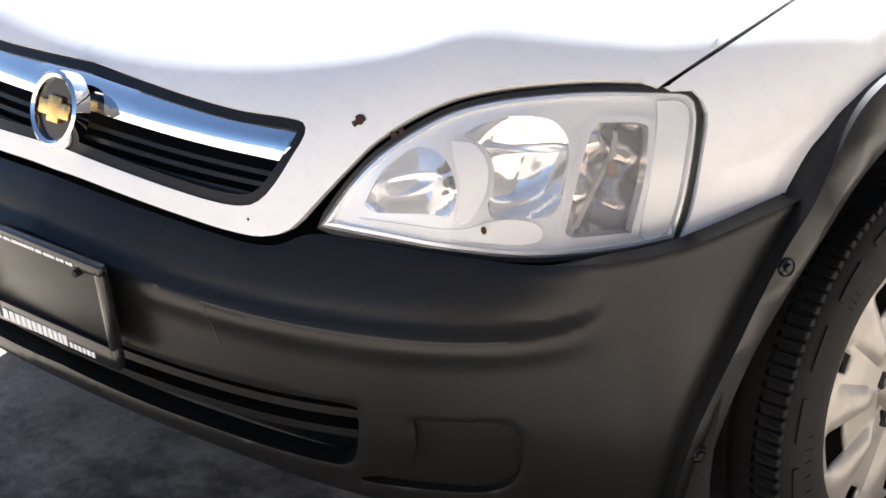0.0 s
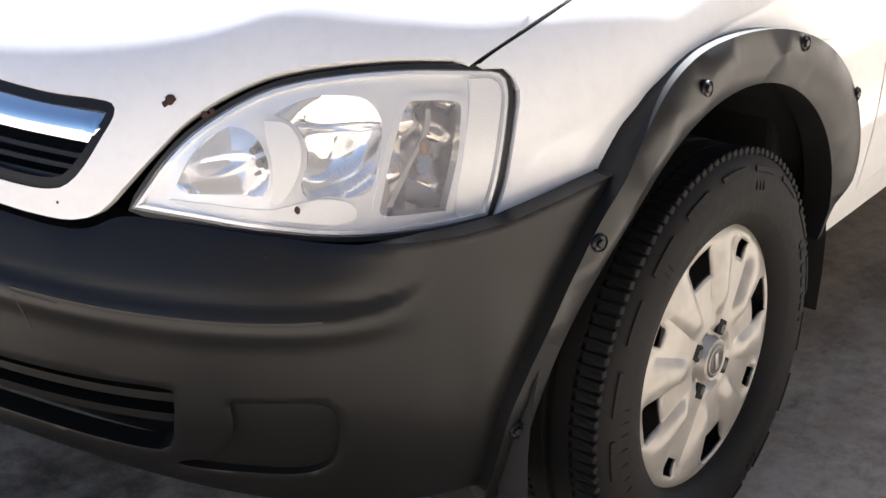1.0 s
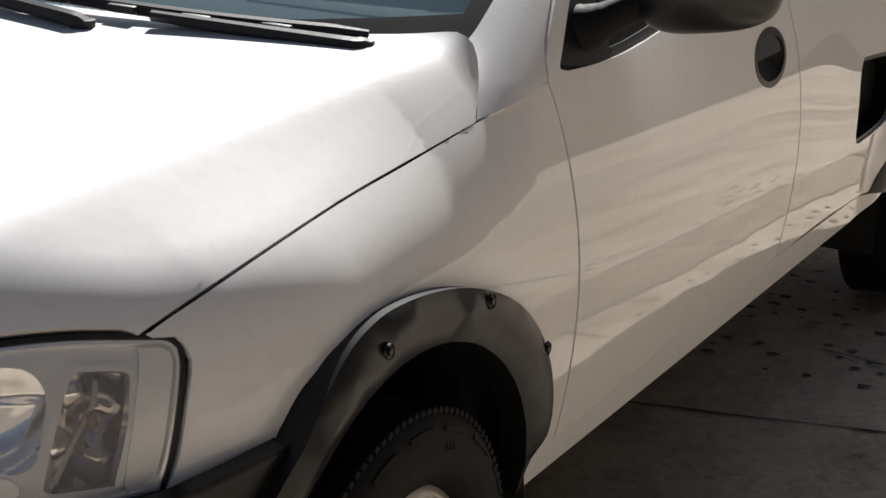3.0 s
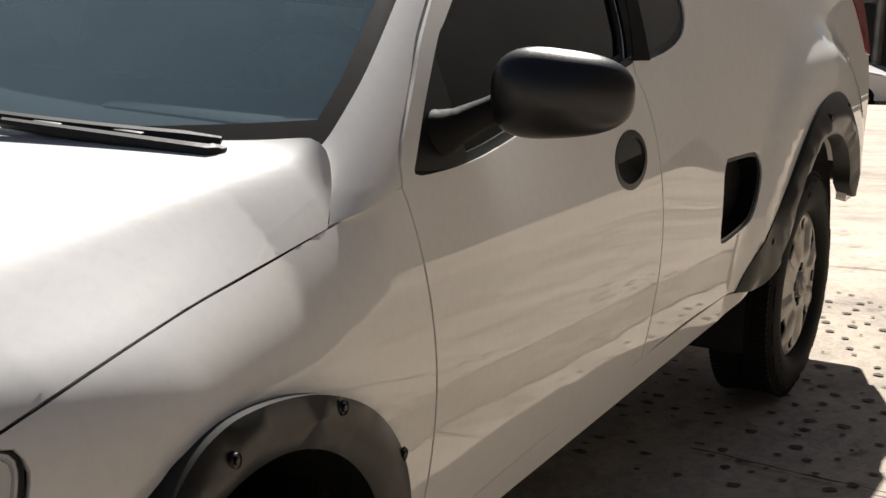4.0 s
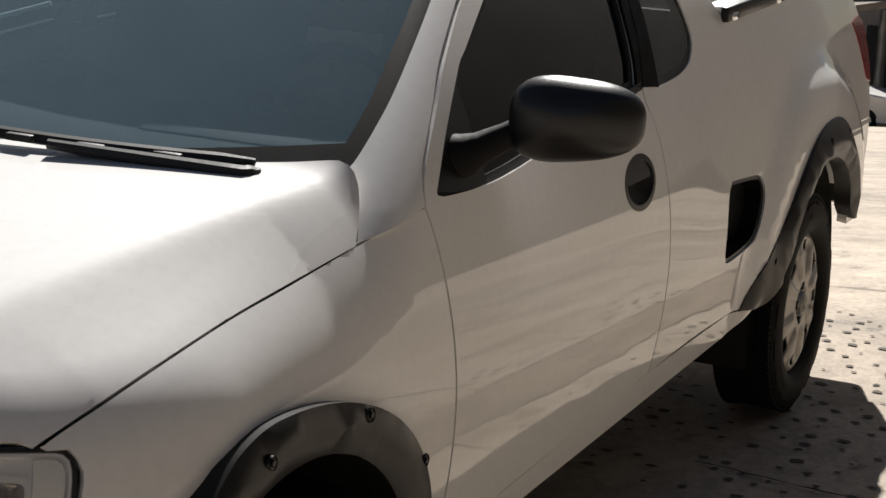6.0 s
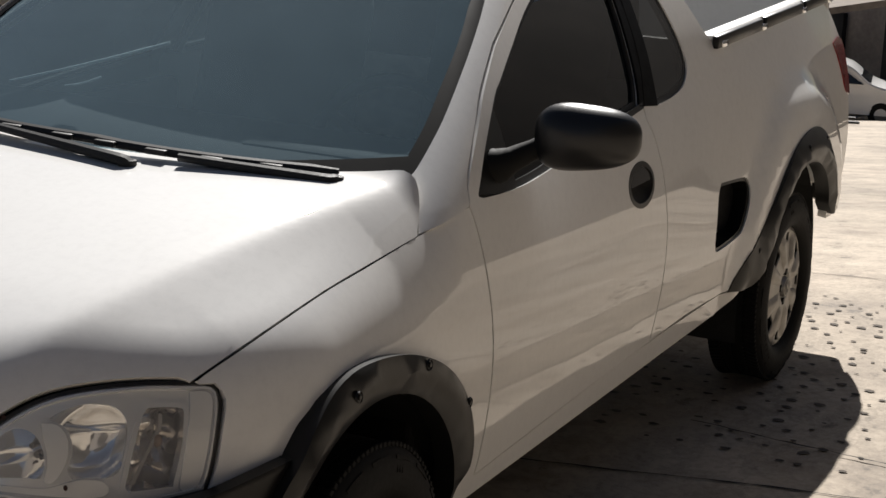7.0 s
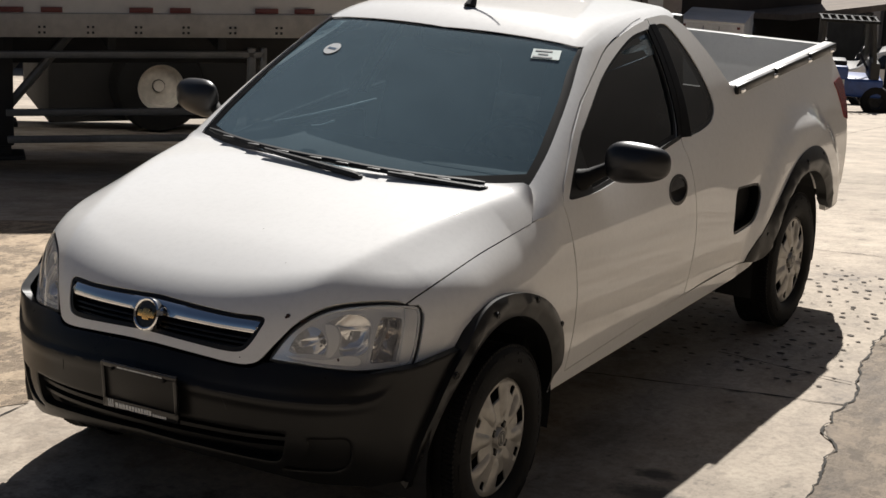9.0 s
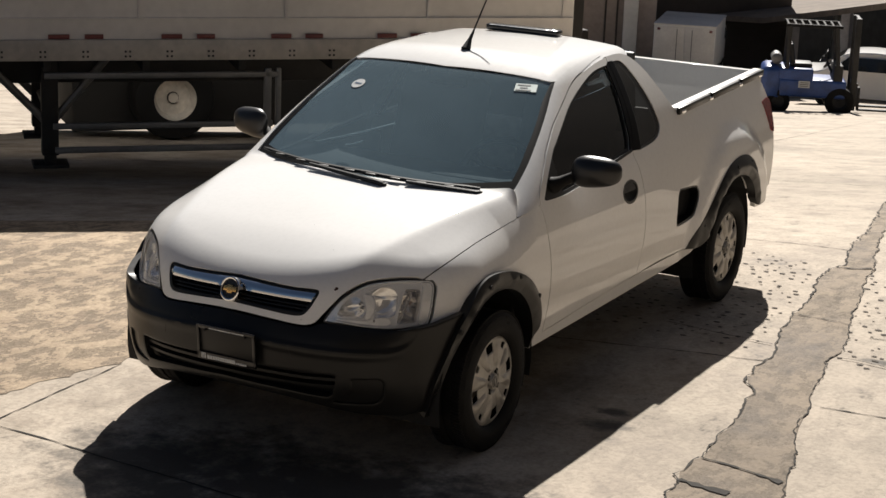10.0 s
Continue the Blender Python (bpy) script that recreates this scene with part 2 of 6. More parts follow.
def part(name, bm, material, parent=None, label="", smooth=40):
    """Links a bmesh, or a mesh, as one object under a thing or a part."""
    if isinstance(bm, bmesh.types.BMesh):
        me = bpy.data.meshes.new(name)
        bm.to_mesh(me)
        bm.free()
    else:
        me = bm
    if smooth and len(me.polygons):
        me.shade_smooth()
        me.set_sharp_from_angle(angle=radians(smooth))
    if "field_normal" in me.attributes:
        fair_normals(me)
    if material and not me.materials:
        me.materials.append(material)
    ob = new(name, me)
    if parent:
        ob.parent = parent
        ob.matrix_parent_inverse = parent.matrix_world.inverted() if parent.type != "EMPTY" else Matrix.Identity(4)
    if label:
        tagged(ob, label)
    return ob


def under(ob, parent):
    ob.parent = parent
    return ob


def box(bm, size, centre, bevel=0.0, m=None, seg=2):
    """A box, bevelled, into bm."""
    r = bmesh.ops.create_cube(bm, size=1.0)
    vs = r["verts"]
    for v in vs:
        v.co = Vector((v.co.x * size[0], v.co.y * size[1], v.co.z * size[2]))
    if bevel:
        es = list({e for v in vs for e in v.link_edges})
        out = bmesh.ops.bevel(bm, geom=es, offset=bevel, segments=seg, profile=0.5, affect="EDGES")
        vs = list({v for f in out["faces"] for v in f.verts} | {v for v in vs if v.is_valid})
    mat = Matrix.Translation(centre) @ (m or Matrix.Identity(4))
    for v in vs:
        v.co = mat @ v.co
    return vs


def rod(bm, a, b, ra, rb=None, seg=12, caps=True):
    """A straight round bar from a to b."""
    a, b = Vector(a), Vector(b)
    d = b - a
    r = bmesh.ops.create_cone(bm, cap_ends=caps, segments=seg, radius1=ra, radius2=ra if rb is None else rb, depth=d.length)
    m = Matrix.Translation((a + b) / 2) @ d.to_track_quat("Z", "Y").to_matrix().to_4x4()
    for v in r["verts"]:
        v.co = m @ v.co
    return r["verts"]


def lathe(bm, profile, m, seg=48, closed=False):
    """Turns (radius, height) about the local z axis."""
    rings = []
    for r, h in profile:
        rings.append([bm.verts.new(m @ Vector((r * math.cos(k * math.tau / seg), r * math.sin(k * math.tau / seg), h))) for k in range(seg)])
    pairs = list(zip(rings, rings[1:])) + ([(rings[-1], rings[0])] if closed else [])
    for p, q in pairs:
        for k in range(seg):
            bm.faces.new((p[k], p[(k + 1) % seg], q[(k + 1) % seg], q[k]))
    return rings


def tube(bm, points, radius, seg=8):
    """A round bar along a line of points."""
    pts = [Vector(p) for p in points]
    rings = []
    for i, p in enumerate(pts):
        d = (pts[min(i + 1, len(pts) - 1)] - pts[max(i - 1, 0)]).normalized()
        a = d.orthogonal().normalized() if abs(d.z) > 0.95 else d.cross(Vector((0, 0, 1))).normalized()
        b = d.cross(a)
        r = radius[i] if isinstance(radius, (list, tuple)) else radius
        rings.append([bm.verts.new(p + r * (a * math.cos(k * math.tau / seg) + b * math.sin(k * math.tau / seg))) for k in range(seg)])
    for p, q in zip(rings, rings[1:]):
        for k in range(seg):
            bm.faces.new((p[k], p[(k + 1) % seg], q[(k + 1) % seg], q[k]))
    bm.faces.new(rings[0][::-1])
    bm.faces.new(rings[-1])
    return rings


def spline(points, spacing):
    """A smooth line through a few points, evenly divided."""
    p = np.array(points, float)
    if len(p) == 2:
        n = max(1, int(np.linalg.norm(p[1] - p[0]) / spacing))
        return p[0] + np.linspace(0, 1, n + 1)[:, None] * (p[1] - p[0])
    q = np.vstack([2 * p[0] - p[1], p, 2 * p[-1] - p[-2]])
    out = []
    for a, b, c, d in zip(q, q[1:], q[2:], q[3:]):
        n = max(2, int(np.linalg.norm(c - b) / spacing))
        for s in np.arange(n) / n:
            out.append(0.5 * (2 * b + (c - a) * s + (2 * a - 5 * b + 4 * c - d) * s**2 + (3 * b - a - 3 * c + d) * s**3))
    return np.array(out + [p[-1]])


def to_chart(chart, p):
    p = np.asarray(p, float)
    if chart == "C":
        x, y, z = p[..., 0], p[..., 1] - HUB.y, p[..., 2] - HUB.z
        return np.stack([np.arctan2(x, -y), np.arctan2(z, np.hypot(x, y))], -1)
    return p


def rays(chart, q):
    """Origins and directions of a chart's points. C: from the hub; S: (y, z) sideways; T: (x, y) upwards; F: (x, z) forwards."""
    a, b, o = q[:, 0], q[:, 1], np.zeros(len(q))
    if chart == "C":
        d = np.stack([np.sin(a) * np.cos(b), -np.cos(a) * np.cos(b), np.sin(b)], 1)
        return np.tile(np.array(HUB), (len(q), 1)), d
    if chart == "S":
        return np.stack([o, a, b], 1), np.stack([o + 1, o, o], 1)
    if chart == "T":
        return np.stack([a, b, o + 0.3], 1), np.stack([o, o, o + 1], 1)
    return np.stack([a, o + 1.6, b], 1), np.stack([o, o - 1, o], 1)


def meet(chart, field, q, off=0.0, far=2.6):
    """Where the chart's rays leave the field."""
    e, d = rays(chart, q)
    lo, hi = np.full(len(q), 0.02), np.full(len(q), far)
    for _ in range(36):
        mid = (lo + hi) / 2
        inside = field(e + mid[:, None] * d) - off < 0
        lo, hi = np.where(inside, mid, lo), np.where(inside, hi, mid)
    p = e + lo[:, None] * d
    g = np.stack([field(p + 1e-4 * u) - field(p - 1e-4 * u) for u in np.eye(3)], 1)
    return p, g / np.linalg.norm(g, axis=1, keepdims=True)


def contains(poly, q):
    """Which of the points q lie in the polygon."""
    x, y = q[:, 0], q[:, 1]
    inside = np.zeros(len(q), bool)
    for (x0, y0), (x1, y1) in zip(poly, np.roll(poly, -1, 0)):
        with np.errstate(divide="ignore", invalid="ignore"):
            cut = ((y0 > y) != (y1 > y)) & (x < (x1 - x0) * (y - y0) / (y1 - y0) + x0)
        inside ^= cut
    return inside


def inset(poly, d):
    """Moves a polygon's edge inwards by d."""
    area = 0.5 * np.sum(poly[:, 0] * np.roll(poly[:, 1], -1) - np.roll(poly[:, 0], -1) * poly[:, 1])
    t = np.roll(poly, -1, 0) - np.roll(poly, 1, 0)
    t /= np.linalg.norm(t, axis=1, keepdims=True) + 1e-12
    n = np.stack([-t[:, 1], t[:, 0]], 1) * (1 if area > 0 else -1)
    return poly + d * n


def loop_of(chart, segs, spacing, sym=False, mirror_at=0):
    """One closed line from smooth stretches that meet in corners."""
    line = []
    for s in segs:
        line.extend(to_chart(chart, spline(s, spacing))[:-1])
    line.append(to_chart(chart, np.array(segs[-1][-1], float)))
    line = np.array(line)
    if sym:
        other = line[::-1] * np.array([-1, 1])
        return np.vstack([line[:-1] if abs(line[-1][0]) < 1e-6 else line, other[:-1] if abs(other[-1][0]) < 1e-6 else other])
    if np.linalg.norm(line[0] - line[-1]) < 1e-6:
        line = line[:-1]
    return line


def shell(loop, chart, field, step=0.035, off=0.0, depth=0.018, soft=0.0015, holes=(), mirror=False, shape=None, ring=0.0):
    """A trimmed sheet on a field with turned-in edges, as a bmesh."""
    cut = [loop, *holes]
    pts, edges = [], []
    for c in cut:
        n0 = len(pts)
        pts.extend(map(tuple, c))
        edges.extend((n0 + i, n0 + (i + 1) % len(c)) for i in range(len(c)))
    lo, hi = loop.min(0), loop.max(0)
    gx, gy = np.arange(lo[0], hi[0], step), np.arange(lo[1], hi[1], step)
    grid = np.stack(np.meshgrid(gx, gy), -1).reshape(-1, 2)
    grid = grid[contains(loop, grid)]
    for h in holes:
        grid = grid[~contains(h, grid)]
    if ring:
        # a row of points beside each edge keeps its rounding even
        for c, d in [(loop, ring)] + [(h, -ring) for h in holes]:
            row = inset(c, d)
            row = row[contains(loop, row)]
            for h in holes:
                row = row[~contains(h, row)]
            pts.extend(map(tuple, row))
    rim = np.array(pts)
    if len(grid):
        gap2 = np.array([np.min(((rim - g) ** 2).sum(1)) for g in grid])
        pts.extend(map(tuple, grid[gap2 > (0.45 * step) ** 2]))
    vs, _, faces, *_ = delaunay_2d_cdt([Vector(p) for p in pts], edges, [], 0, 1e-7)
    q = np.array([tuple(v) for v in vs])
    mid = np.array([q[list(f)].mean(0) for f in faces])
    good = contains(loop, mid)
    for h in holes:
        good &= ~contains(h, mid)
    faces = [list(f) for f, ok in zip(faces, good) if ok]
    p, n = meet(chart, field, q, off)
    if shape is not None:
        p = p + n * shape(p)[:, None]
    count = {}
    for f in faces:
        for a, b in zip(f, f[1:] + f[:1]):
            count[(a, b)] = 1
    border = [(a, b) for a, b in count if (b, a) not in count]
    onrim = {a for e in border for a in e}
    bm = bmesh.new()
    s = np.array([-1, 1, 1]) if mirror else np.ones(3)
    layer = bm.verts.layers.float_vector.new("field_normal") if shape is None else None
    body = [bm.verts.new((p[i] - (soft * n[i] if i in onrim else 0)) * s) for i in range(len(p))]
    if layer:
        for v, m in zip(body, n):
            v[layer] = Vector(m * s)
    for f in faces:
        # faces look outwards
        a, b, c = (p[i] for i in f)
        if np.dot(np.cross(b - a, c - a), n[f[0]]) < 0:
            f = f[::-1]
        bm.faces.new([body[i] for i in (f[::-1] if mirror else f)])
    if depth:
        deep = {i: bm.verts.new((p[i] - depth * n[i]) * s) for i in onrim}
        for a, b in border:
            bm.faces.new((body[b], body[a], deep[a], deep[b]))
    loose = [v for v in bm.verts if not v.link_faces]
    bmesh.ops.delete(bm, geom=loose, context="VERTS")
    return bm


def panel(name, segs, chart, field, material, parent, gap=0.0022, step=0.035, sym=False, mirror=False, label="", holes=(), spacing=0.014, **more):
    loop = inset(loop_of(chart, segs, spacing, sym), gap) if gap else loop_of(chart, segs, spacing, sym)
    return part(name, shell(loop, chart, field, step, holes=holes, mirror=mirror, **more), material, parent, label)


def thing(name, label, category, place=(0, 0, 0), group="", kind=""):
    ob = new(name)
    ob.location = place
    ob.empty_display_size = 0.1
    return tagged(ob, label, category, group, kind)


# ---------------------------------------------------------------- yard


def yard_z(x, y):
    """The yard is level under the truck and falls away behind it."""
    s = -0.539 * x + 0.842 * (y - 1.3) - 1.9
    return -0.148 * (s + math.sqrt(s * s + 0.35)) / 2 if s > -40 else 0.0


# first three: oil stains widened to deepen the shade before the truck
OIL_SHADE = ((0.56, -0.78, 1.15, 0.50), (0.08, -1.18, 0.65, 0.26), (-0.22, -0.89, 0.55, 0.36), (1.10, 0.54, 0.13, 0.07), (1.83, 2.14, 0.09, 0.05), (1.04, 0.71, 0.10, 0.05))


def oil_shade_mask(nt):
    """Mottled oil stains soaked into the slab, with feathered edges; the wide ones also paint in shade."""
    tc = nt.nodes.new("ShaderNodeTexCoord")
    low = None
    for x, y, rx, ry in OIL_SHADE:
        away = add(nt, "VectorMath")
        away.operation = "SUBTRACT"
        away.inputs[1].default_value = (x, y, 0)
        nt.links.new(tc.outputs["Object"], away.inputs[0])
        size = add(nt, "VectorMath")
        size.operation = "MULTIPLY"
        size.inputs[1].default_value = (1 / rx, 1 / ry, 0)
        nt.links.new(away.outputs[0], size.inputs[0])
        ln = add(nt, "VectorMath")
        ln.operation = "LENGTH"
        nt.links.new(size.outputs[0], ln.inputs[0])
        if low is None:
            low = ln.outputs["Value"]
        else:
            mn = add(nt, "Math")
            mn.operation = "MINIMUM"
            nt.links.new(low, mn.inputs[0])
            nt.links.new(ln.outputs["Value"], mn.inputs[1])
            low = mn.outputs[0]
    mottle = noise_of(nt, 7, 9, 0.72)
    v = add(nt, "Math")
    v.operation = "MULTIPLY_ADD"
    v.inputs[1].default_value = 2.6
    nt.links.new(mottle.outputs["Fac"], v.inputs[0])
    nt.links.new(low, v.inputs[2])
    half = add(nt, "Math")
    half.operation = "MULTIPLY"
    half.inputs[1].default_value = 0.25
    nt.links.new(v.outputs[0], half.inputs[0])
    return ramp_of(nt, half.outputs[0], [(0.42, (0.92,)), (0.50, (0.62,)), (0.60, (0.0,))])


def concrete(name="worn_concrete", lift=1.0, flaky=0.0, oil_shaded=False):
    """Pale trowelled concrete; flaky from 0 (sound) to 1 (scaled and crusty)."""
    m, nt, b = nodes_of(name)
    big, mid, fine = noise_of(nt, 0.30, 5), noise_of(nt, 1.7, 8, 0.66), noise_of(nt, 38, 8, 0.72)
    flake = noise_of(nt, 6.5 + 3 * flaky, 9, 0.72, stretch=(1.0, 0.55, 1.0))
    k = lift * (1 - 0.12 * flaky)
    tone = ramp_of(nt, mid.outputs["Fac"], [(0.34, (0.33 * k, 0.262 * k, 0.192 * k)), (0.47, (0.53 * k, 0.445 * k, 0.350 * k)), (0.66, (0.66 * k, 0.575 * k, 0.47 * k))])
    blot = ramp_of(nt, big.outputs["Fac"], [(0.34, (0.66,)), (0.47, (0.88,)), (0.60, (1.0,))])
    a = 0.09 * flaky
    wear = ramp_of(nt, flake.outputs["Fac"], [(0.34 + a, (0.42,)), (0.40 + a, (0.84,)), (0.50 + a, (1.0,)), (0.72, (1.10,))])
    lines = ramp_of(nt, flake.outputs["Fac"], [(0.452, (1.0,)), (0.476, (1 - 0.60 * (0.30 + flaky) / 1.2,)), (0.500, (1.0,))])
    scab = noise_of(nt, 16 + 8 * flaky, 6, 0.75)
    spots = ramp_of(nt, scab.outputs["Fac"], [(0.30, (0.45,)), (0.37, (0.92,)), (0.45, (1.0,))])
    grit = ramp_of(nt, fine.outputs["Fac"], [(0.30, (0.55,)), (0.56, (1.05,))])
    c = mix_of(nt, 1.0, tone.outputs["Color"], blot.outputs["Color"], "MULTIPLY")
    c = mix_of(nt, 0.85, c, wear.outputs["Color"], "MULTIPLY")
    c = mix_of(nt, 1.0, c, lines.outputs["Color"], "MULTIPLY")
    c = mix_of(nt, 0.5 + 0.4 * flaky, c, spots.outputs["Color"], "MULTIPLY")
    c = mix_of(nt, flaky, c, (1.0, 0.89, 0.75), "MULTIPLY")
    c = mix_of(nt, 0.6, c, grit.outputs["Color"], "MULTIPLY")
    if oil_shaded:
        c = mix_of(nt, oil_shade_mask(nt).outputs["Color"], c, (0.070, 0.062, 0.052))
    nt.links.new(c, b.inputs["Base Color"])
    gl = ramp_of(nt, mid.outputs["Fac"], [(0.3, (0.62,)), (0.7, (0.9,))])
    nt.links.new(gl.outputs["Color"], b.inputs["Roughness"])
    b.inputs["Specular IOR Level"].default_value = 0.2
    b1 = add(nt, "Bump", Strength=0.5 + 0.4 * flaky, Distance=0.012 + 0.02 * flaky)
    nt.links.new(flake.outputs["Fac"], b1.inputs["Height"])
    b2 = add(nt, "Bump", Strength=0.4, Distance=0.003)
    nt.links.new(fine.outputs["Fac"], b2.inputs["Height"])
    nt.links.new(b1.outputs["Normal"], b2.inputs["Normal"])
    nt.links.new(b2.outputs["Normal"], b.inputs["Normal"])
    return m


CONCRETE = concrete(lift=0.84, oil_shaded=True)
PATCH = concrete("rough_patch_concrete", 0.56, 0.5)
SCALED = concrete("scaled_concrete", 0.92, 0.85)
CRACK = simple("crack_dirt", (0.035, 0.030, 0.024), 0.95, vary=0.3, grain=80)
PIT = simple("pit_dirt", (0.11, 0.092, 0.075), 0.95, vary=0.3, grain=80)


def spread(a, b, near, n):
    """Divisions from a to b, close together round near."""
    t = np.linspace(-1, 1, n)
    return near + np.where(t < 0, (near - a), (b - near)) * np.sign(t) * np.abs(t) ** 2.6


gx, gy = spread(-160, 160, 0.5, 90), spread(-120, 220, 4.0, 110)
verts = [(x, y, yard_z(x, y)) for y in gy for x in gx]
nx = len(gx)
faces = [(j * nx + i, j * nx + i + 1, (j + 1) * nx + i + 1, (j + 1) * nx + i) for j in range(len(gy) - 1) for i in range(nx - 1)]
me = bpy.data.meshes.new("ground")
me.from_pydata(verts, [], faces)
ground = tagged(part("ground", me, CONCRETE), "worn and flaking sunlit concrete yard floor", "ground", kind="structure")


def ragged(points, width, jag, seed, step=0.05):
    """The two sides of a ragged line."""
    rng = random.Random(seed)
    line = spline([(*p, 0) for p in points], step)
    a, b, drift = [], [], 0.0
    for i, p in enumerate(line):
        d = line[min(i + 1, len(line) - 1)] - line[max(i - 1, 0)]
        n = np.array([-d[1], d[0]]) / (np.hypot(d[0], d[1]) + 1e-9)
        drift = 0.78 * drift + rng.uniform(-jag, jag)
        w = width * rng.uniform(0.25, 1.5)
        a.append(p[:2] + n * (drift + w / 2))
        b.append(p[:2] + n * (drift - w / 2))
    return a, b


def on_yard(bm, a, b, lift):
    va = [bm.verts.new((p[0], p[1], yard_z(*p) + lift)) for p in a]
    vb = [bm.verts.new((p[0], p[1], yard_z(*p) + lift)) for p in b]
    for i in range(len(a) - 1):
        bm.faces.new((va[i], vb[i], vb[i + 1], va[i + 1]))


LEFT_CRACK = [(-0.10, 9.78), (0.40, 7.28), (0.78, 5.65), (0.96, 4.56), (1.11, 4.01), (1.08, 3.71), (1.19, 2.95), (1.22, 2.61), (1.34, 1.97), (1.38, 1.51), (1.46, 1.31), (1.54, 0.95), (1.59, 0.45), (1.57, 0.21), (1.80, -1.34), (1.97, -3.08), (2.00, -7.00), (2.20, -13.00)]
RIGHT_CRACK = [(0.20, 9.75), (0.73, 6.40), (1.14, 4.51), (1.30, 3.92), (1.35, 3.47), (1.47, 2.97), (1.61, 2.32), (1.64, 1.96), (1.68, 1.72), (1.79, 1.07), (1.90, 0.62), (1.99, 0.24), (2.20, -1.32), (2.37, -3.07), (2.32, -7.00), (2.50, -13.00)]
la, lb = ragged(LEFT_CRACK, 0.010, 0.013, 3, 0.03)
ra, rb = ragged(RIGHT_CRACK, 0.0065, 0.012, 5, 0.03)
n = min(len(la), len(ra))
bm = bmesh.new()
pick = lambda line, k: line[min(int(k * (len(line) - 1) / 220), len(line) - 1)]
on_yard(bm, [pick(la, k) for k in range(221)], [pick(ra, k) for k in range(221)], 0.004)
tagged(part("repair_strip", bm, PATCH), "rough repair strip in the concrete yard", "paving", kind="structure")
for name, (a, b) in (("crack_wide", (la, lb)), ("crack_narrow", (ra, rb))):
    bm = bmesh.new()
    on_yard(bm, a, b, 0.007)
    tagged(part("crack", bm, CRACK, ground, smooth=0))
for seed, line in enumerate(([(0.31, 1.56), (0.90, 1.71), (1.55, 1.86)], [(-2.50, -1.01), (-1.07, -0.94), (-0.27, -0.99), (0.90, -1.06)], [(-1.13, -0.00), (-1.09, -0.90), (-1.03, -1.96)], [(1.64, 4.51), (3.39, 4.95), (6.04, 5.64)], [(-3.00, 4.46), (0.29, 4.49), (1.06, 4.41)], [(1.68, 2.50), (2.67, 2.77), (5.35, 3.29)], [(-4.93, 9.87), (2.40, 9.65), (8.57, 9.85)], [(-8.69, 17.90), (2.82, 15.66), (11.33, 16.22)], [(2.71, 5.71), (2.17, 12.94), (1.43, 22.35)], [(-2.28, 6.54), (-3.71, 17.10), (-4.94, 26.54)], [(1.80, 1.31), (2.79, 1.41), (4.42, 1.56)])):
    bm = bmesh.new()
    a, b = ragged(line, 0.009, 0.004, 40 + seed, 0.06)
    on_yard(bm, a, b, 0.003)
    part("joint", bm, CRACK, ground, smooth=0)

# bars and cracks across the strip
for line, w in (([(1.59, 0.39), (1.77, 0.36), (1.96, 0.31)], 0.030), ([(1.60, 0.11), (1.71, 0.09), (1.82, 0.08)], 0.034), ([(1.24, 2.68), (1.38, 2.68), (1.53, 2.66)], 0.010), ([(1.09, 3.83), (1.20, 3.85), (1.28, 3.92)], 0.016), ([(0.71, 2.15), (0.98, 2.12), (1.30, 2.09)], 0.007), ([(1.66, 2.07), (1.79, 2.07), (2.04, 2.02)], 0.007)):
    bm = bmesh.new()
    a, b = ragged(line, w, 0.004, 90 + len(line) + int(w * 1000), 0.03)
    on_yard(bm, a, b, 0.0085)
    part("cross_crack", bm, CRACK, ground, smooth=0)

# pits in the slab behind the rear wheel
rng = random.Random(11)
bm = bmesh.new()
for row in range(27):
    for col in range(22):
        x, y = 0.05 + col * 0.088 + rng.uniform(-0.03, 0.03) + (row % 2) * 0.044, 1.98 + row * 0.078 + rng.uniform(-0.025, 0.025)
        strip = 1.20 - 0.13 * (y - 2.3)
        if rng.random() < 0.25 or strip < x < strip + 0.30 or y > 4.1 - 0.25 * x or x < 0.05 or x > strip + 0.62:
            continue
        r = rng.uniform(0.006, 0.017)
        rim = [bm.verts.new((x + 1.25 * r * rng.uniform(0.6, 1.2) * math.cos(a), y + 0.95 * r * rng.uniform(0.6, 1.2) * math.sin(a), yard_z(x, y) + 0.0035)) for a in np.linspace(0, math.tau, 7, endpoint=False)]
        bm.faces.new(rim)
tagged(part("pits", bm, PIT, smooth=0), "small dark pits in the concrete slab", "pits", kind="stuff")
# crusty slab beyond the joint, between the truck and the trailers
edge = [(-3.44, -1.46), (-2.15, -1.17), (-1.41, -0.85), (-1.26, -0.67), (-1.23, -0.37), (-1.15, 0.00), (-1.04, 0.73), (-0.95, 1.80), (-0.88, 2.89), (-1.21, 4.06)]
far = [(-7.76, -1.91), (-6.45, -0.52), (-5.23, 0.73), (-4.44, 1.60), (-3.73, 2.12), (-3.06, 2.76), (-2.55, 3.60), (-2.01, 4.57), (-1.49, 5.37)]
a, b = ragged(edge, 0.02, 0.025, 21, 0.05)
c = spline([(*p, 0) for p in far], 0.05)[:, :2]
bm = bmesh.new()
n = min(len(a), 150)
ia, ic = np.linspace(0, len(a) - 1, n).astype(int), np.linspace(0, len(c) - 1, n).astype(int)
rows = [[bm.verts.new((*(a[i] + (c[j] - a[i]) * t), yard_z(*(a[i] + (c[j] - a[i]) * t)) + 0.0025)) for i, j in zip(ia, ic)] for t in np.linspace(0, 1, 9)]
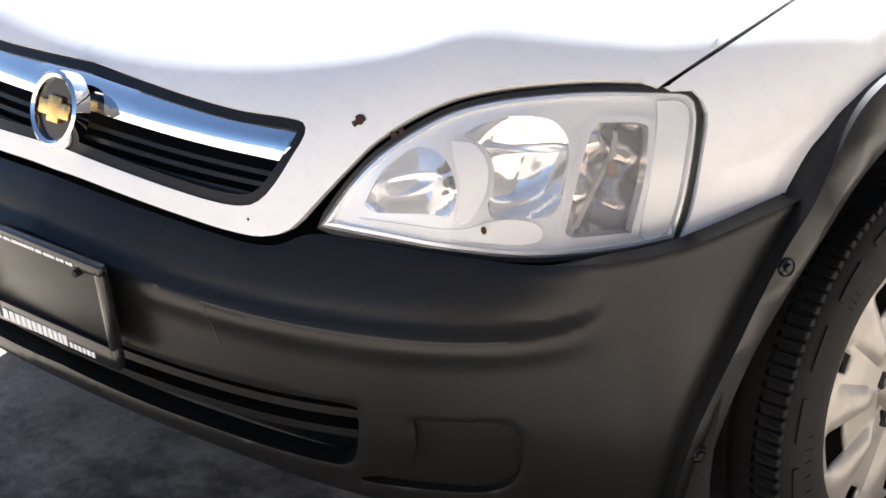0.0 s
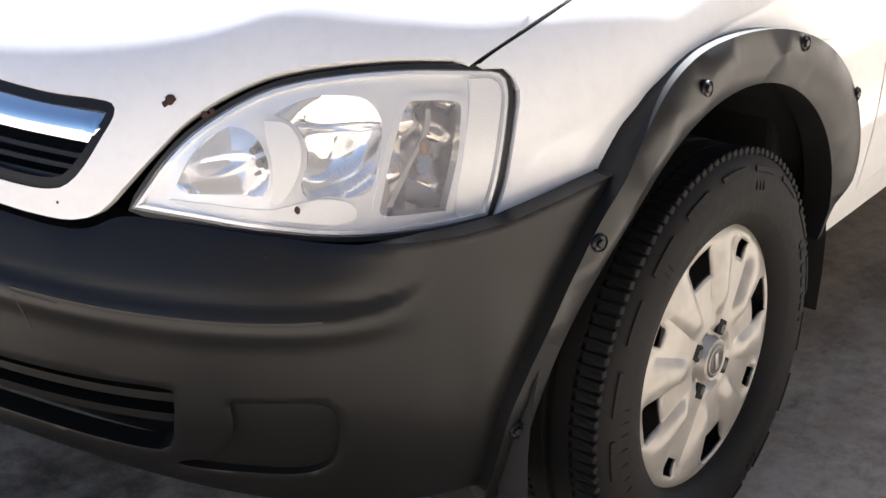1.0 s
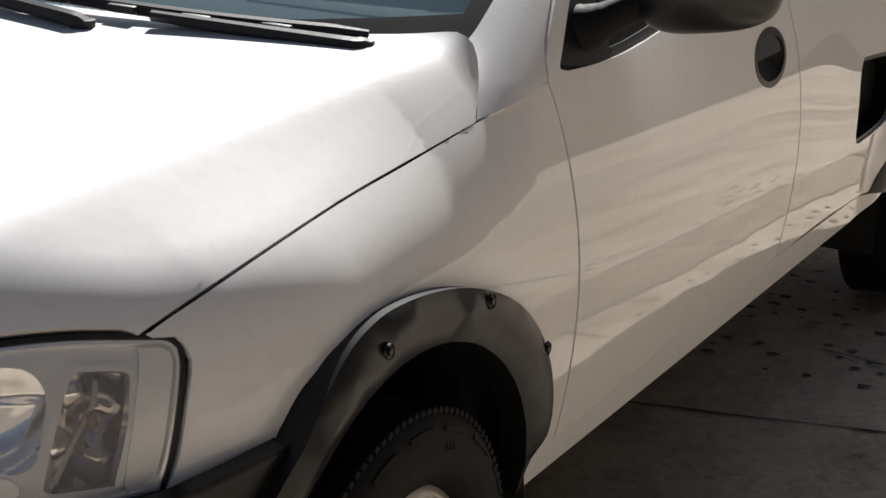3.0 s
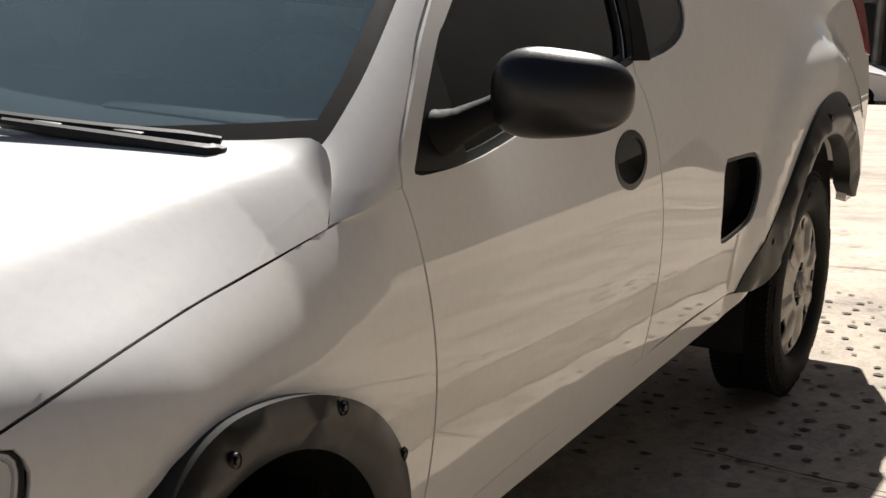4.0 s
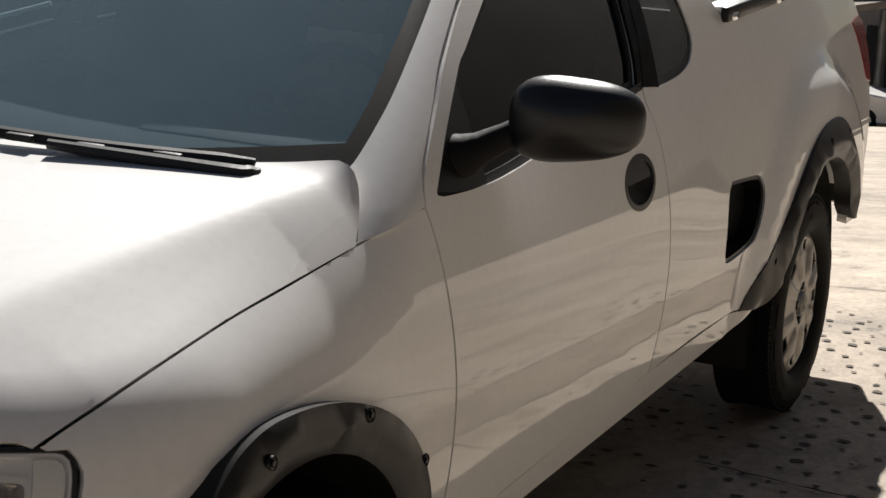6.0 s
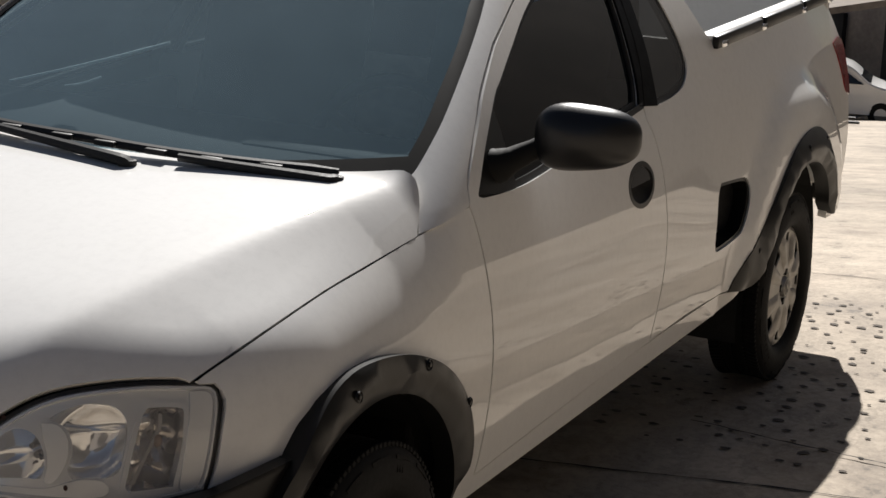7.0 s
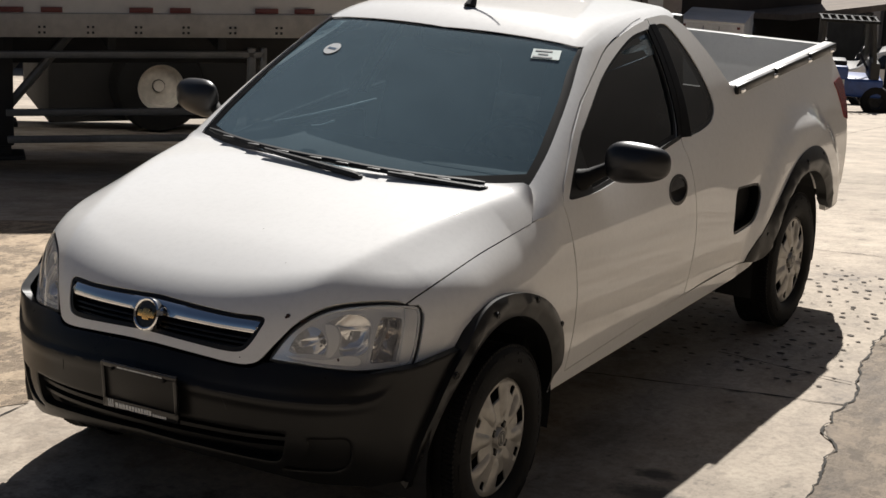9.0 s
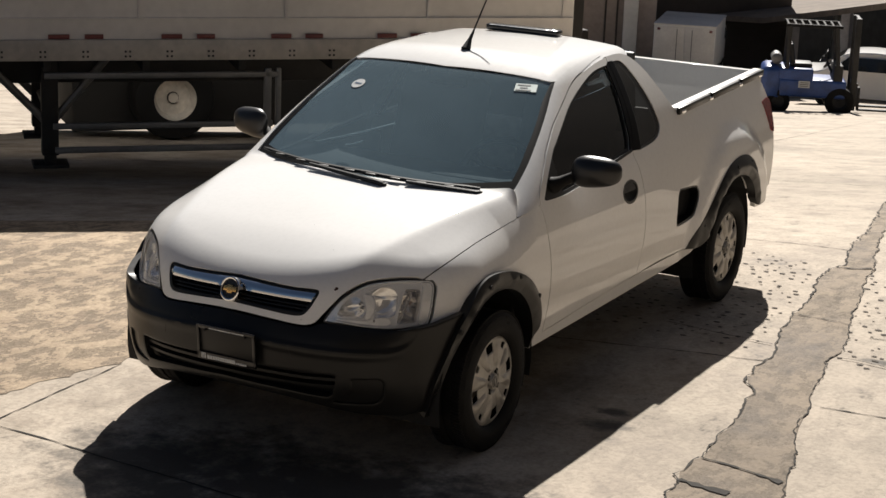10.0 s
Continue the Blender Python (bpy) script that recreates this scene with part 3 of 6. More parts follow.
for p, q in zip(rows, rows[1:]):
    for k in range(n - 1):
        bm.faces.new((p[k], p[k + 1], q[k + 1], q[k]))
bmesh.ops.recalc_face_normals(bm, faces=bm.faces)
tagged(part("scaled_slab", bm, SCALED), "crusty scaled concrete slab beside the truck", "paving", kind="structure")

# ---------------------------------------------------------------- the pickup truck
TRUCK = thing("pickup_truck", "white two-seat pickup truck with black bumper and flares", "pickup truck")


def flare_swell(cy, cz):
    """Thickness of a wheel-arch flare, by the distance from the arch's centre."""

    def f(p):
        r = np.hypot(p[:, 1] - cy, p[:, 2] - cz)
        return 0.006 + 0.020 * step01(r, 0.50, 0.425) - 0.016 * step01(r, 0.418, 0.385)

    return f


HOOD_EDGE = [(0, -0.755, 0.645), (0.06, -0.755, 0.645), (0.195, -0.744, 0.636), (0.285, -0.727, 0.627), (0.335, -0.712, 0.626), (0.366, -0.697, 0.638), (0.386, -0.680, 0.664)]
LAMP_TOP = [(0.399, -0.678, 0.648), (0.423, -0.649, 0.697), (0.451, -0.619, 0.736), (0.497, -0.570, 0.774), (0.543, -0.524, 0.790), (0.613, -0.455, 0.796), (0.672, -0.393, 0.791)]
LAMP_SIDE = [(0.672, -0.393, 0.791), (0.694, -0.366, 0.785), (0.704, -0.362, 0.765), (0.709, -0.374, 0.720), (0.711, -0.392, 0.665), (0.709, -0.409, 0.624)]
LAMP_LOW = [(0.709, -0.409, 0.624), (0.667, -0.470, 0.618), (0.600, -0.545, 0.618), (0.524, -0.607, 0.629), (0.469, -0.643, 0.639), (0.399, -0.678, 0.648)]
SEAM = [(0.672, -0.393, 0.795), (0.704, -0.286, 0.836), (0.722, -0.058, 0.880), (0.725, 0.087, 0.895), (0.727, 0.287, 0.911)]
HOOD_REAR = [(0.727, 0.287, 0.911), (0.690, 0.345, 0.950), (0.655, 0.374, 0.982), (0.628, 0.372, 0.997)]
COWL = [(0.628, 0.372, 0.997), (0.544, 0.335, 0.997), (0.383, 0.272, 1.005), (0.20, 0.243, 1.010), (0, 0.236, 1.012)]
hood_lamp = [(a[0] - 0.006, a[1] - 0.002, a[2] + 0.012) for a in LAMP_TOP[1:-1]]
hood_side = [HOOD_EDGE[-1], *hood_lamp, (0.668, -0.396, 0.803)]
GRILLE = [
    [(0.0, -0.70, 0.779), (0.156, -0.695, 0.770), (0.258, -0.682, 0.764), (0.325, -0.663, 0.763), (0.352, -0.657, 0.760), (0.358, -0.657, 0.746), (0.352, -0.670, 0.725), (0.338, -0.690, 0.690), (0.322, -0.703, 0.668), (0.300, -0.711, 0.659), (0.254, -0.723, 0.659), (0.145, -0.740, 0.668), (0, -0.745, 0.676)],
]
grille_hole = loop_of("C", GRILLE, 0.012, sym=True)
panel("hood", [HOOD_EDGE, hood_side, SEAM, HOOD_REAR, COWL], "C", upper, PAINT, TRUCK, sym=True, holes=[grille_hole], depth=0.022, step=0.014, label="white bonnet with a chipped front edge")

ARCH_F, ARCH_R, ARCH_Z, ARCH_RAD = 0.0, 2.714, 0.302, 0.40
FLARE_OUT = [(-0.275, 0.655), (-0.235, 0.697), (-0.17, 0.737), (-0.10, 0.757), (-0.03, 0.760), (0.05, 0.752), (0.13, 0.734), (0.22, 0.700), (0.29, 0.660), (0.345, 0.612), (0.380, 0.565), (0.398, 0.515), (0.400, 0.46), (0.388, 0.405), (0.365, 0.345)]


def arc(cy, cz, r, a0, a1, n=12):
    return [(cy - r * math.cos(radians(a0 + (a1 - a0) * k / n)), cz + r * math.sin(radians(a0 + (a1 - a0) * k / n))) for k in range(n + 1)]


for side, mirror in (("left", False), ("right", True)):
    # fender
    fender_arch = [(0.80, y, z) for y, z in [(-0.26, 0.655), (-0.2, 0.71), (-0.1, 0.745), (0.0, 0.745), (0.12, 0.725), (0.24, 0.675), (0.33, 0.60), (0.385, 0.52), (0.385, 0.45), (0.36, 0.36)]]
    panel(
        "fender",
        [
            [(0.699, -0.361, 0.789), (0.716, -0.358, 0.766), (0.720, -0.372, 0.720), (0.722, -0.390, 0.665), (0.716, -0.405, 0.622)],
            [(0.716, -0.405, 0.622), (0.745, -0.342, 0.636), (0.765, -0.290, 0.645), (0.785, -0.25, 0.652)],
            [(0.785, -0.25, 0.652), *fender_arch[1:]],
            [(0.78, 0.36, 0.36), (0.78, 0.49, 0.365)],
            [(0.78, 0.49, 0.365), (0.79, 0.505, 0.48), (0.80, 0.512, 0.60), (0.79, 0.507, 0.70), (0.78, 0.492, 0.81), (0.762, 0.475, 0.90), (0.752, 0.461, 0.944)],
            [(0.752, 0.461, 0.944), (0.728, 0.292, 0.915), (0.727, 0.087, 0.897), (0.722, -0.058, 0.881), (0.704, -0.286, 0.836), (0.676, -0.388, 0.797), (0.699, -0.361, 0.789)],
        ],
        "C",
        upper,
        PAINT,
        TRUCK,
        mirror=mirror,
    )
    # front bumper-side flare
    panel(
        "front_flare",
        [
            FLARE_OUT,
            [(0.365, 0.345), (0.335, 0.335)],
            arc(0, ARCH_Z, 0.375, 174, 10, 22)[1:],
            [(-0.369, 0.367), (-0.385, 0.25)],
            [(-0.385, 0.25), (-0.425, 0.25)],
            [(-0.425, 0.25), (-0.422, 0.366), (-0.405, 0.431), (-0.383, 0.486), (-0.354, 0.553), (-0.318, 0.610), (-0.275, 0.655)],
        ],
        "S",
        bumper_f,
        PLASTIC,
        TRUCK,
        mirror=mirror,
        shape=flare_swell(0, ARCH_Z),
        depth=0.05,
        soft=0.004,
        label="black plastic wheel-arch flare with bolts",
    )
    panel(
        "rear_flare",
        [
            [(2.13, 0.40), (2.16, 0.46), (2.25, 0.535), (2.36, 0.62), (2.48, 0.705), (2.60, 0.765), (2.72, 0.79), (2.84, 0.785), (2.95, 0.745), (3.03, 0.68), (3.09, 0.58), (3.13, 0.46)],
            [(3.13, 0.46), (3.07, 0.46)],
            arc(ARCH_R, ARCH_Z, 0.385, 156, 24, 20)[1:],
            [(2.3623, 0.4586), (2.30, 0.425), (2.24, 0.392), (2.13, 0.40)],
        ],
        "S",
        flank,
        PLASTIC,
        TRUCK,
        mirror=mirror,
        shape=flare_swell(ARCH_R, ARCH_Z),
        depth=0.05,
        soft=0.004,
        label="black plastic wheel-arch flare with bolts",
    )

# ---- door, pillars, quarter panel, sill
WINDOW = [
    [(0.513, 0.961), (0.53, 0.950), (0.70, 0.943), (0.87, 0.953), (1.15, 0.982), (1.47, 1.012)],
    [(1.47, 1.012), (1.51, 1.08), (1.555, 1.25), (1.565, 1.385)],
    [(1.565, 1.388), (1.399, 1.376), (1.197, 1.329), (1.029, 1.275), (0.877, 1.205), (0.766, 1.150), (0.722, 1.128), (0.605, 1.042), (0.513, 0.961)],
]
FRAME = [(0.461, 0.944), (0.491, 0.996), (0.602, 1.085), (0.672, 1.139), (0.783, 1.207), (0.84, 1.236), (0.998, 1.302), (1.182, 1.367), (1.441, 1.408), (1.60, 1.422)]
DOOR_REAR = [(1.60, 1.422), (1.60, 1.30), (1.565, 1.12), (1.50, 1.00), (1.525, 0.93), (1.545, 0.86), (1.557, 0.77), (1.557, 0.67), (1.545, 0.56), (1.525, 0.46), (1.515, 0.405)]
QUARTER_WIN = [
    [(1.60, 1.00), (1.70, 1.003), (1.80, 1.014), (1.86, 1.035), (1.895, 1.075), (1.885, 1.15), (1.85, 1.245), (1.795, 1.335), (1.745, 1.385), (1.70, 1.395)],
    [(1.70, 1.395), (1.65, 1.395)],
    [(1.65, 1.395), (1.655, 1.30), (1.64, 1.15), (1.60, 1.00)],
]
VENT = [[(2.02, 0.735), (2.10, 0.730), (2.215, 0.720), (2.242, 0.700), (2.235, 0.660), (2.19, 0.585), (2.16, 0.560), (2.10, 0.552), (1.99, 0.549), (1.965, 0.565), (1.966, 0.610), (1.99, 0.70), (2.02, 0.735)]]
window_hole = loop_of("S", WINDOW, 0.014)
quarter_hole = loop_of("S", QUARTER_WIN, 0.014)
vent_hole = loop_of("S", VENT, 0.010)
handle_hole = loop_of("S", [[(1.39 + 0.080 * math.cos(a), 0.836 + 0.050 * math.sin(a)) for a in np.linspace(0, math.tau, 25)]], 0.012)
DOORS = []
for side, mirror in (("left", False), ("right", True)):
    d = panel(
        "door",
        [
            [(0.461, 0.944), (0.475, 0.90), (0.493, 0.81), (0.508, 0.70), (0.513, 0.60), (0.506, 0.48), (0.490, 0.372)],
            [(0.490, 0.372), (0.90, 0.388), (1.515, 0.405)],
            DOOR_REAR[::-1],
            FRAME[::-1],
        ],
        "S",
        flank,
        PAINT,
        TRUCK,
        mirror=mirror,
        holes=[window_hole, handle_hole],
        gap=0.0034,
        step=0.045,
        depth=0.03,
        label="white closed door with a dark window",
    )
    DOORS.append(d)
    panel("window_pane", [list(map(tuple, window_hole)) + [tuple(window_hole[0])]], "S", flank, SIDE_GLASS, d, gap=-0.006, off=-0.014, depth=0, mirror=mirror, step=0.06, label="tinted side window")
    cover = [[(1.470, 1.013), (1.506, 1.08), (1.550, 1.25), (1.561, 1.385)], [(1.561, 1.385), (1.596, 1.400)], [(1.596, 1.400), (1.596, 1.30), (1.562, 1.12), (1.499, 1.008)], [(1.499, 1.008), (1.470, 1.013)]]
    panel("frame_cover", cover, "S", flank, SCREEN_RIM, d, gap=0, off=0.003, depth=0.008, mirror=mirror, step=0.03, label="black cover on the door's rear upright")
    # rubber round the opening
    ring = inset(window_hole, 0.014)
    part("window_seal", shell(inset(window_hole, -0.010), "S", flank, 0.05, -0.006, 0.012, 0.003, holes=[ring], mirror=mirror), SEAL, d)
    panel(
        "quarter_panel",
        [
            [(1.60, 1.424), (1.72, 1.424), (1.80, 1.415), (1.875, 1.385), (1.94, 1.335), (2.00, 1.27), (2.06, 1.19), (2.10, 1.135), (2.14, 1.10)],
            [(2.14, 1.10), (2.6, 1.108), (3.44, 1.130)],
            [(3.44, 1.130), (3.49, 1.00), (3.50, 0.90), (3.495, 0.70), (3.47, 0.50)],
            [(3.47, 0.50), (3.30, 0.43), (3.08, 0.44)],
            arc(ARCH_R, ARCH_Z, 0.40, 158, 18, 20),
            [(2.33, 0.425), (2.26, 0.40), (1.80, 0.412), (1.515, 0.405)],
            DOOR_REAR[::-1],
        ],
        "S",
        flank,
        PAINT,
        TRUCK,
        mirror=mirror,
        holes=[quarter_hole, vent_hole],
        step=0.045,
        depth=0.03,
    )
    panel("quarter_window", [list(map(tuple, quarter_hole)) + [tuple(quarter_hole[0])]], "S", flank, SIDE_GLASS, TRUCK, gap=-0.004, off=-0.006, depth=0, mirror=mirror, step=0.06, label="small dark fixed cab window")
    part("quarter_seal", shell(inset(quarter_hole, -0.008), "S", flank, 0.05, -0.003, 0.012, 0.003, holes=[inset(quarter_hole, 0.014)], mirror=mirror), SEAL, TRUCK)
    panel("b_pillar_trim", [[(1.50, 1.01), (1.565, 1.13), (1.595, 1.30), (1.597, 1.40)], [(1.597, 1.40), (1.645, 1.40)], [(1.645, 1.40), (1.65, 1.30), (1.632, 1.15), (1.592, 1.00)], [(1.592, 1.00), (1.50, 1.01)]], "S", flank, SCREEN_RIM, TRUCK, gap=0.0, off=0.004, depth=0.02, mirror=mirror)
    panel("belt_strip", [[(0.95, 0.953), (1.05, 0.964), (1.15, 0.975), (1.495, 1.006)], [(1.495, 1.006), (1.495, 1.020)], [(1.495, 1.020), (1.15, 0.988), (1.05, 0.977), (0.95, 0.966)], [(0.95, 0.966), (0.95, 0.953)]], "S", flank, SEAL, d, gap=0.0, off=0.003, depth=0.012, mirror=mirror)
    panel("sill", [[(0.37, 0.365), (0.49, 0.368), (0.90, 0.384), (1.515, 0.401), (2.25, 0.398)], [(2.25, 0.398), (2.10, 0.335)], [(2.10, 0.335), (1.2, 0.325), (0.40, 0.318)], [(0.40, 0.318), (0.37, 0.365)]], "S", flank, PAINT, TRUCK, off=-0.004, depth=0.05, mirror=mirror, soft=0.004)
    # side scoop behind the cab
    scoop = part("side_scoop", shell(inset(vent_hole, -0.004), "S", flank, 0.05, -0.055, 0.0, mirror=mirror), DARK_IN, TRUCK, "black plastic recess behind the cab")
    part("scoop_rim", shell(inset(vent_hole, 0.001), "S", flank, 0.05, -0.003, 0.06, 0.003, holes=[inset(vent_hole, 0.010)], mirror=mirror), PLASTIC, scoop)
    # pillar from bonnet to roof
    panel(
        "a_pillar",
        [
            [(0.292, 0.914), (0.461, 0.944)],
            FRAME,
            [(1.60, 1.422), (1.60, 1.434)],
            [(1.60, 1.434), (1.45, 1.431), (1.25, 1.418), (1.12, 1.402), (1.07, 1.392), (1.016, 1.376)],
            [(1.016, 1.376), (0.93, 1.330), (0.836, 1.275), (0.730, 1.213), (0.628, 1.152), (0.500, 1.073), (0.402, 1.013), (0.372, 0.999)],
            [(0.372, 0.999), (0.350, 0.970), (0.292, 0.914)],
        ],
        "S",
        cab,
        PAINT,
        TRUCK,
        mirror=mirror,
        step=0.005,
        spacing=0.006,
        soft=0.0004,
    )

for mirror in (False, True):
    foot = [[(0.735, 0.270, 0.902), (0.722, 0.275, 0.918), (0.680, 0.338, 0.966), (0.635, 0.358, 0.998)], [(0.635, 0.358, 0.998), (0.655, 0.42, 1.028)], [(0.655, 0.42, 1.028), (0.70, 0.46, 1.010), (0.757, 0.47, 0.955)], [(0.757, 0.47, 0.955), (0.735, 0.270, 0.902)]]
    panel("pillar_foot", foot, "C", cab, PAINT, TRUCK, gap=0, off=-0.010, depth=0.0, mirror=mirror, step=0.02)
SCREEN = [[(0, 0.972), (0.30, 0.976), (0.56, 0.986), (0.640, 1.000)], [(0.640, 1.000), (0.649, 1.020), (0.642, 1.090), (0.622, 1.160), (0.606, 1.213), (0.581, 1.274), (0.545, 1.338), (0.516, 1.384)], [(0.516, 1.384), (0.30, 1.398), (0, 1.402)]]
screen_loop = loop_of("F", SCREEN, 0.02, sym=True)
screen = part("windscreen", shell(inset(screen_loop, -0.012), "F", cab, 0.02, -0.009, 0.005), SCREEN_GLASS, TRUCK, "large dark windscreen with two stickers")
screen.visible_shadow = False
clear_loop = screen_loop + (inset(screen_loop, 1.0) - screen_loop) * (0.024 - 0.018 * step01(screen_loop[:, 1], 1.30, 1.385))[:, None]
clear_loop[:, 1] = np.maximum(clear_loop[:, 1], 1.008 + 0.028 * (clear_loop[:, 0] / 0.64) ** 2)
part("screen_border", shell(inset(screen_loop, -0.010), "F", cab, 0.010, -0.0055, 0.003, holes=[clear_loop]), SCREEN_RIM, screen, "black rim of the windscreen")
ROOF = [[(0, 0.958), (0.30, 0.983), (0.44, 0.998), (0.497, 1.003), (0.522, 1.022), (0.533, 1.06)], [(0.533, 1.06), (0.534, 1.30), (0.532, 1.60), (0.525, 1.85)], [(0.525, 1.85), (0.45, 1.90), (0, 1.93)]]
panel("roof", ROOF, "T", cab, PAINT, TRUCK, sym=True, step=0.04, gap=0, off=-0.002)

# ---- bumper
BUMP_TOP = [(0, -0.75, 0.642), (0.195, -0.744, 0.633), (0.335, -0.712, 0.622), (0.399, -0.69, 0.643), (0.524, -0.607, 0.627), (0.600, -0.545, 0.6155), (0.667, -0.470, 0.6155), (0.716, -0.405, 0.622), (0.745, -0.342, 0.6335), (0.765, -0.290, 0.6425), (0.785, -0.26, 0.650)]
BUMP_REAR = [(0.785, -0.26, 0.650), (0.79, -0.315, 0.60), (0.778, -0.35, 0.54), (0.766, -0.38, 0.475), (0.756, -0.40, 0.42), (0.744, -0.415, 0.33), (0.74, -0.415, 0.26)]
BUMP_LOW = [(0.74, -0.415, 0.26), (0.66, -0.53, 0.255), (0.55, -0.64, 0.268), (0.42, -0.715, 0.30), (0.30, -0.755, 0.325), (0.15, -0.785, 0.340), (0, -0.795, 0.345)]
DUCT = [[(0, -0.79, 0.455), (0.20, -0.785, 0.450), (0.36, -0.75, 0.444), (0.455, -0.71, 0.440), (0.466, -0.705, 0.425), (0.458, -0.705, 0.370), (0.445, -0.71, 0.350), (0.41, -0.72, 0.348), (0.25, -0.765, 0.365), (0, -0.795, 0.378)]]
FOG = [[(0.524, -0.67, 0.425), (0.56, -0.645, 0.424), (0.607, -0.608, 0.422), (0.622, -0.59, 0.40), (0.618, -0.59, 0.345), (0.590, -0.612, 0.318), (0.53, -0.66, 0.318), (0.455, -0.70, 0.326), (0.50, -0.68, 0.345), (0.523, -0.67, 0.38), (0.524, -0.67, 0.425)]]
duct_hole = loop_of("C", DUCT, 0.006, sym=True)
fog_hole = loop_of("C", FOG, 0.006)
fog_other = fog_hole * np.array([-1, 1])
bumper = panel("front_bumper", [BUMP_TOP, BUMP_REAR, BUMP_LOW], "C", bumper_f, PLASTIC, TRUCK, sym=True, holes=[duct_hole, fog_hole, fog_other], spacing=0.006, step=0.006, depth=0.03, soft=0.002, ring=0.005, shape=lambda p: np.zeros(len(p)), label="black grained plastic front bumper with air duct")
# black sheet in place of the shaded depth behind the duct
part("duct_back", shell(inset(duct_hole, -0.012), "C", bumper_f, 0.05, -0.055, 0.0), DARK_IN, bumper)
for lp in (fog_hole, fog_other):
    part("fog_blank", shell(inset(lp, -0.004), "C", bumper_f, 0.05, -0.013, 0.0), PLASTIC, bumper, "blanked fog-lamp pocket")
for z0, dz in ((0.418, 0.012), (0.388, 0.012)):
    slat = [[(0, -0.79, z0 + dz + 0.002), (0.2, -0.78, z0 + dz), (0.36, -0.75, z0 + dz - 0.004), (0.463, -0.70, z0 + dz - 0.006)], [(0.463, -0.70, z0 + dz - 0.006), (0.463, -0.70, z0 - 0.006)], [(0.463, -0.70, z0 - 0.006), (0.36, -0.75, z0 - 0.004), (0.2, -0.78, z0), (0, -0.79, z0 + 0.002)]]
    panel("duct_slat", slat, "C", bumper_f, PLASTIC, bumper, sym=True, gap=0, off=-0.016, depth=0.035, soft=0.003, step=0.03)

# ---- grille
# black sheet again, painting the dark depth behind the slats
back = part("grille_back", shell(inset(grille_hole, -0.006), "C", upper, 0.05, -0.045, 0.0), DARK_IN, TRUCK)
part("grille_frame", shell(inset(grille_hole, -0.002), "C", upper, 0.03, -0.002, 0.040, 0.003, holes=[inset(grille_hole, 0.010)]), PLASTIC, back, "black plastic grille surround")


# ---- lamps
STUD = simple("dark_stud", (0.10, 0.10, 0.10), 0.3, vary=0.1)
SIGNAL_LENS = sheet_glass("grey_signal_lens", (0.74, 0.71, 0.68), 0.04, 0.02)
lamp_loop = loop_of("C", [LAMP_TOP, LAMP_SIDE, LAMP_LOW], 0.010)


MAIN_BOWL = [(0.509, -0.553, 0.749), (0.525, -0.534, 0.761), (0.550, -0.508, 0.769), (0.580, -0.484, 0.766), (0.599, -0.476, 0.751), (0.608, -0.477, 0.730), (0.610, -0.488, 0.690), (0.607, -0.499, 0.662), (0.594, -0.515, 0.654), (0.575, -0.532, 0.657), (0.556, -0.550, 0.655), (0.548, -0.553, 0.672), (0.550, -0.544, 0.692), (0.545, -0.539, 0.716), (0.532, -0.540, 0.736), (0.509, -0.553, 0.749)]
INNER_BOWL = [(0.428, -0.633, 0.668), (0.436, -0.619, 0.697), (0.449, -0.605, 0.719), (0.468, -0.588, 0.735), (0.486, -0.577, 0.733), (0.502, -0.570, 0.720), (0.514, -0.569, 0.696), (0.518, -0.573, 0.675), (0.515, -0.581, 0.658), (0.499, -0.592, 0.660), (0.469, -0.611, 0.660), (0.441, -0.628, 0.660), (0.428, -0.633, 0.668)]
main_loop, inner_loop = loop_of("C", [MAIN_BOWL], 0.008), loop_of("C", [INNER_BOWL], 0.008)

IND = [[(0.630, -0.452, 0.766), (0.660, -0.415, 0.762), (0.671, -0.405, 0.754), (0.675, -0.409, 0.740)], [(0.675, -0.409, 0.740), (0.679, -0.420, 0.695), (0.677, -0.443, 0.630)], [(0.677, -0.443, 0.630), (0.650, -0.475, 0.629), (0.627, -0.502, 0.630), (0.620, -0.506, 0.640)], [(0.620, -0.506, 0.640), (0.621, -0.488, 0.690), (0.623, -0.462, 0.752), (0.630, -0.452, 0.766)]]
ind_loop = loop_of("C", IND, 0.008)


def main_dish(p):
    """Deep dish: a smooth hood above, upright rounded facets below."""
    x, z = np.abs(p[:, 0]), p[:, 2]
    u, v = (x - 0.568) / 0.046, (z - 0.712) / 0.058
    bowl = np.clip(1.0 - (0.9 * u**2 + 0.9 * v**2) ** 1.8, 0, 1)
    column = (u * 1.6) % 1 - 0.5
    facets = 0.010 * (0.25 - column**2) * step01(v, 0.45, 0.25) + 0.016 * step01(v, 0.30, 0.42)
    return (facets - 0.042 + 0.010 * v) * bowl


def inner_dish(p):
    x, z = np.abs(p[:, 0]), p[:, 2]
    r2 = ((x - 0.474) / 0.047) ** 2 + ((z - 0.694) / 0.041) ** 2
    return -0.040 * np.clip(1.0 - r2, 0, 1)


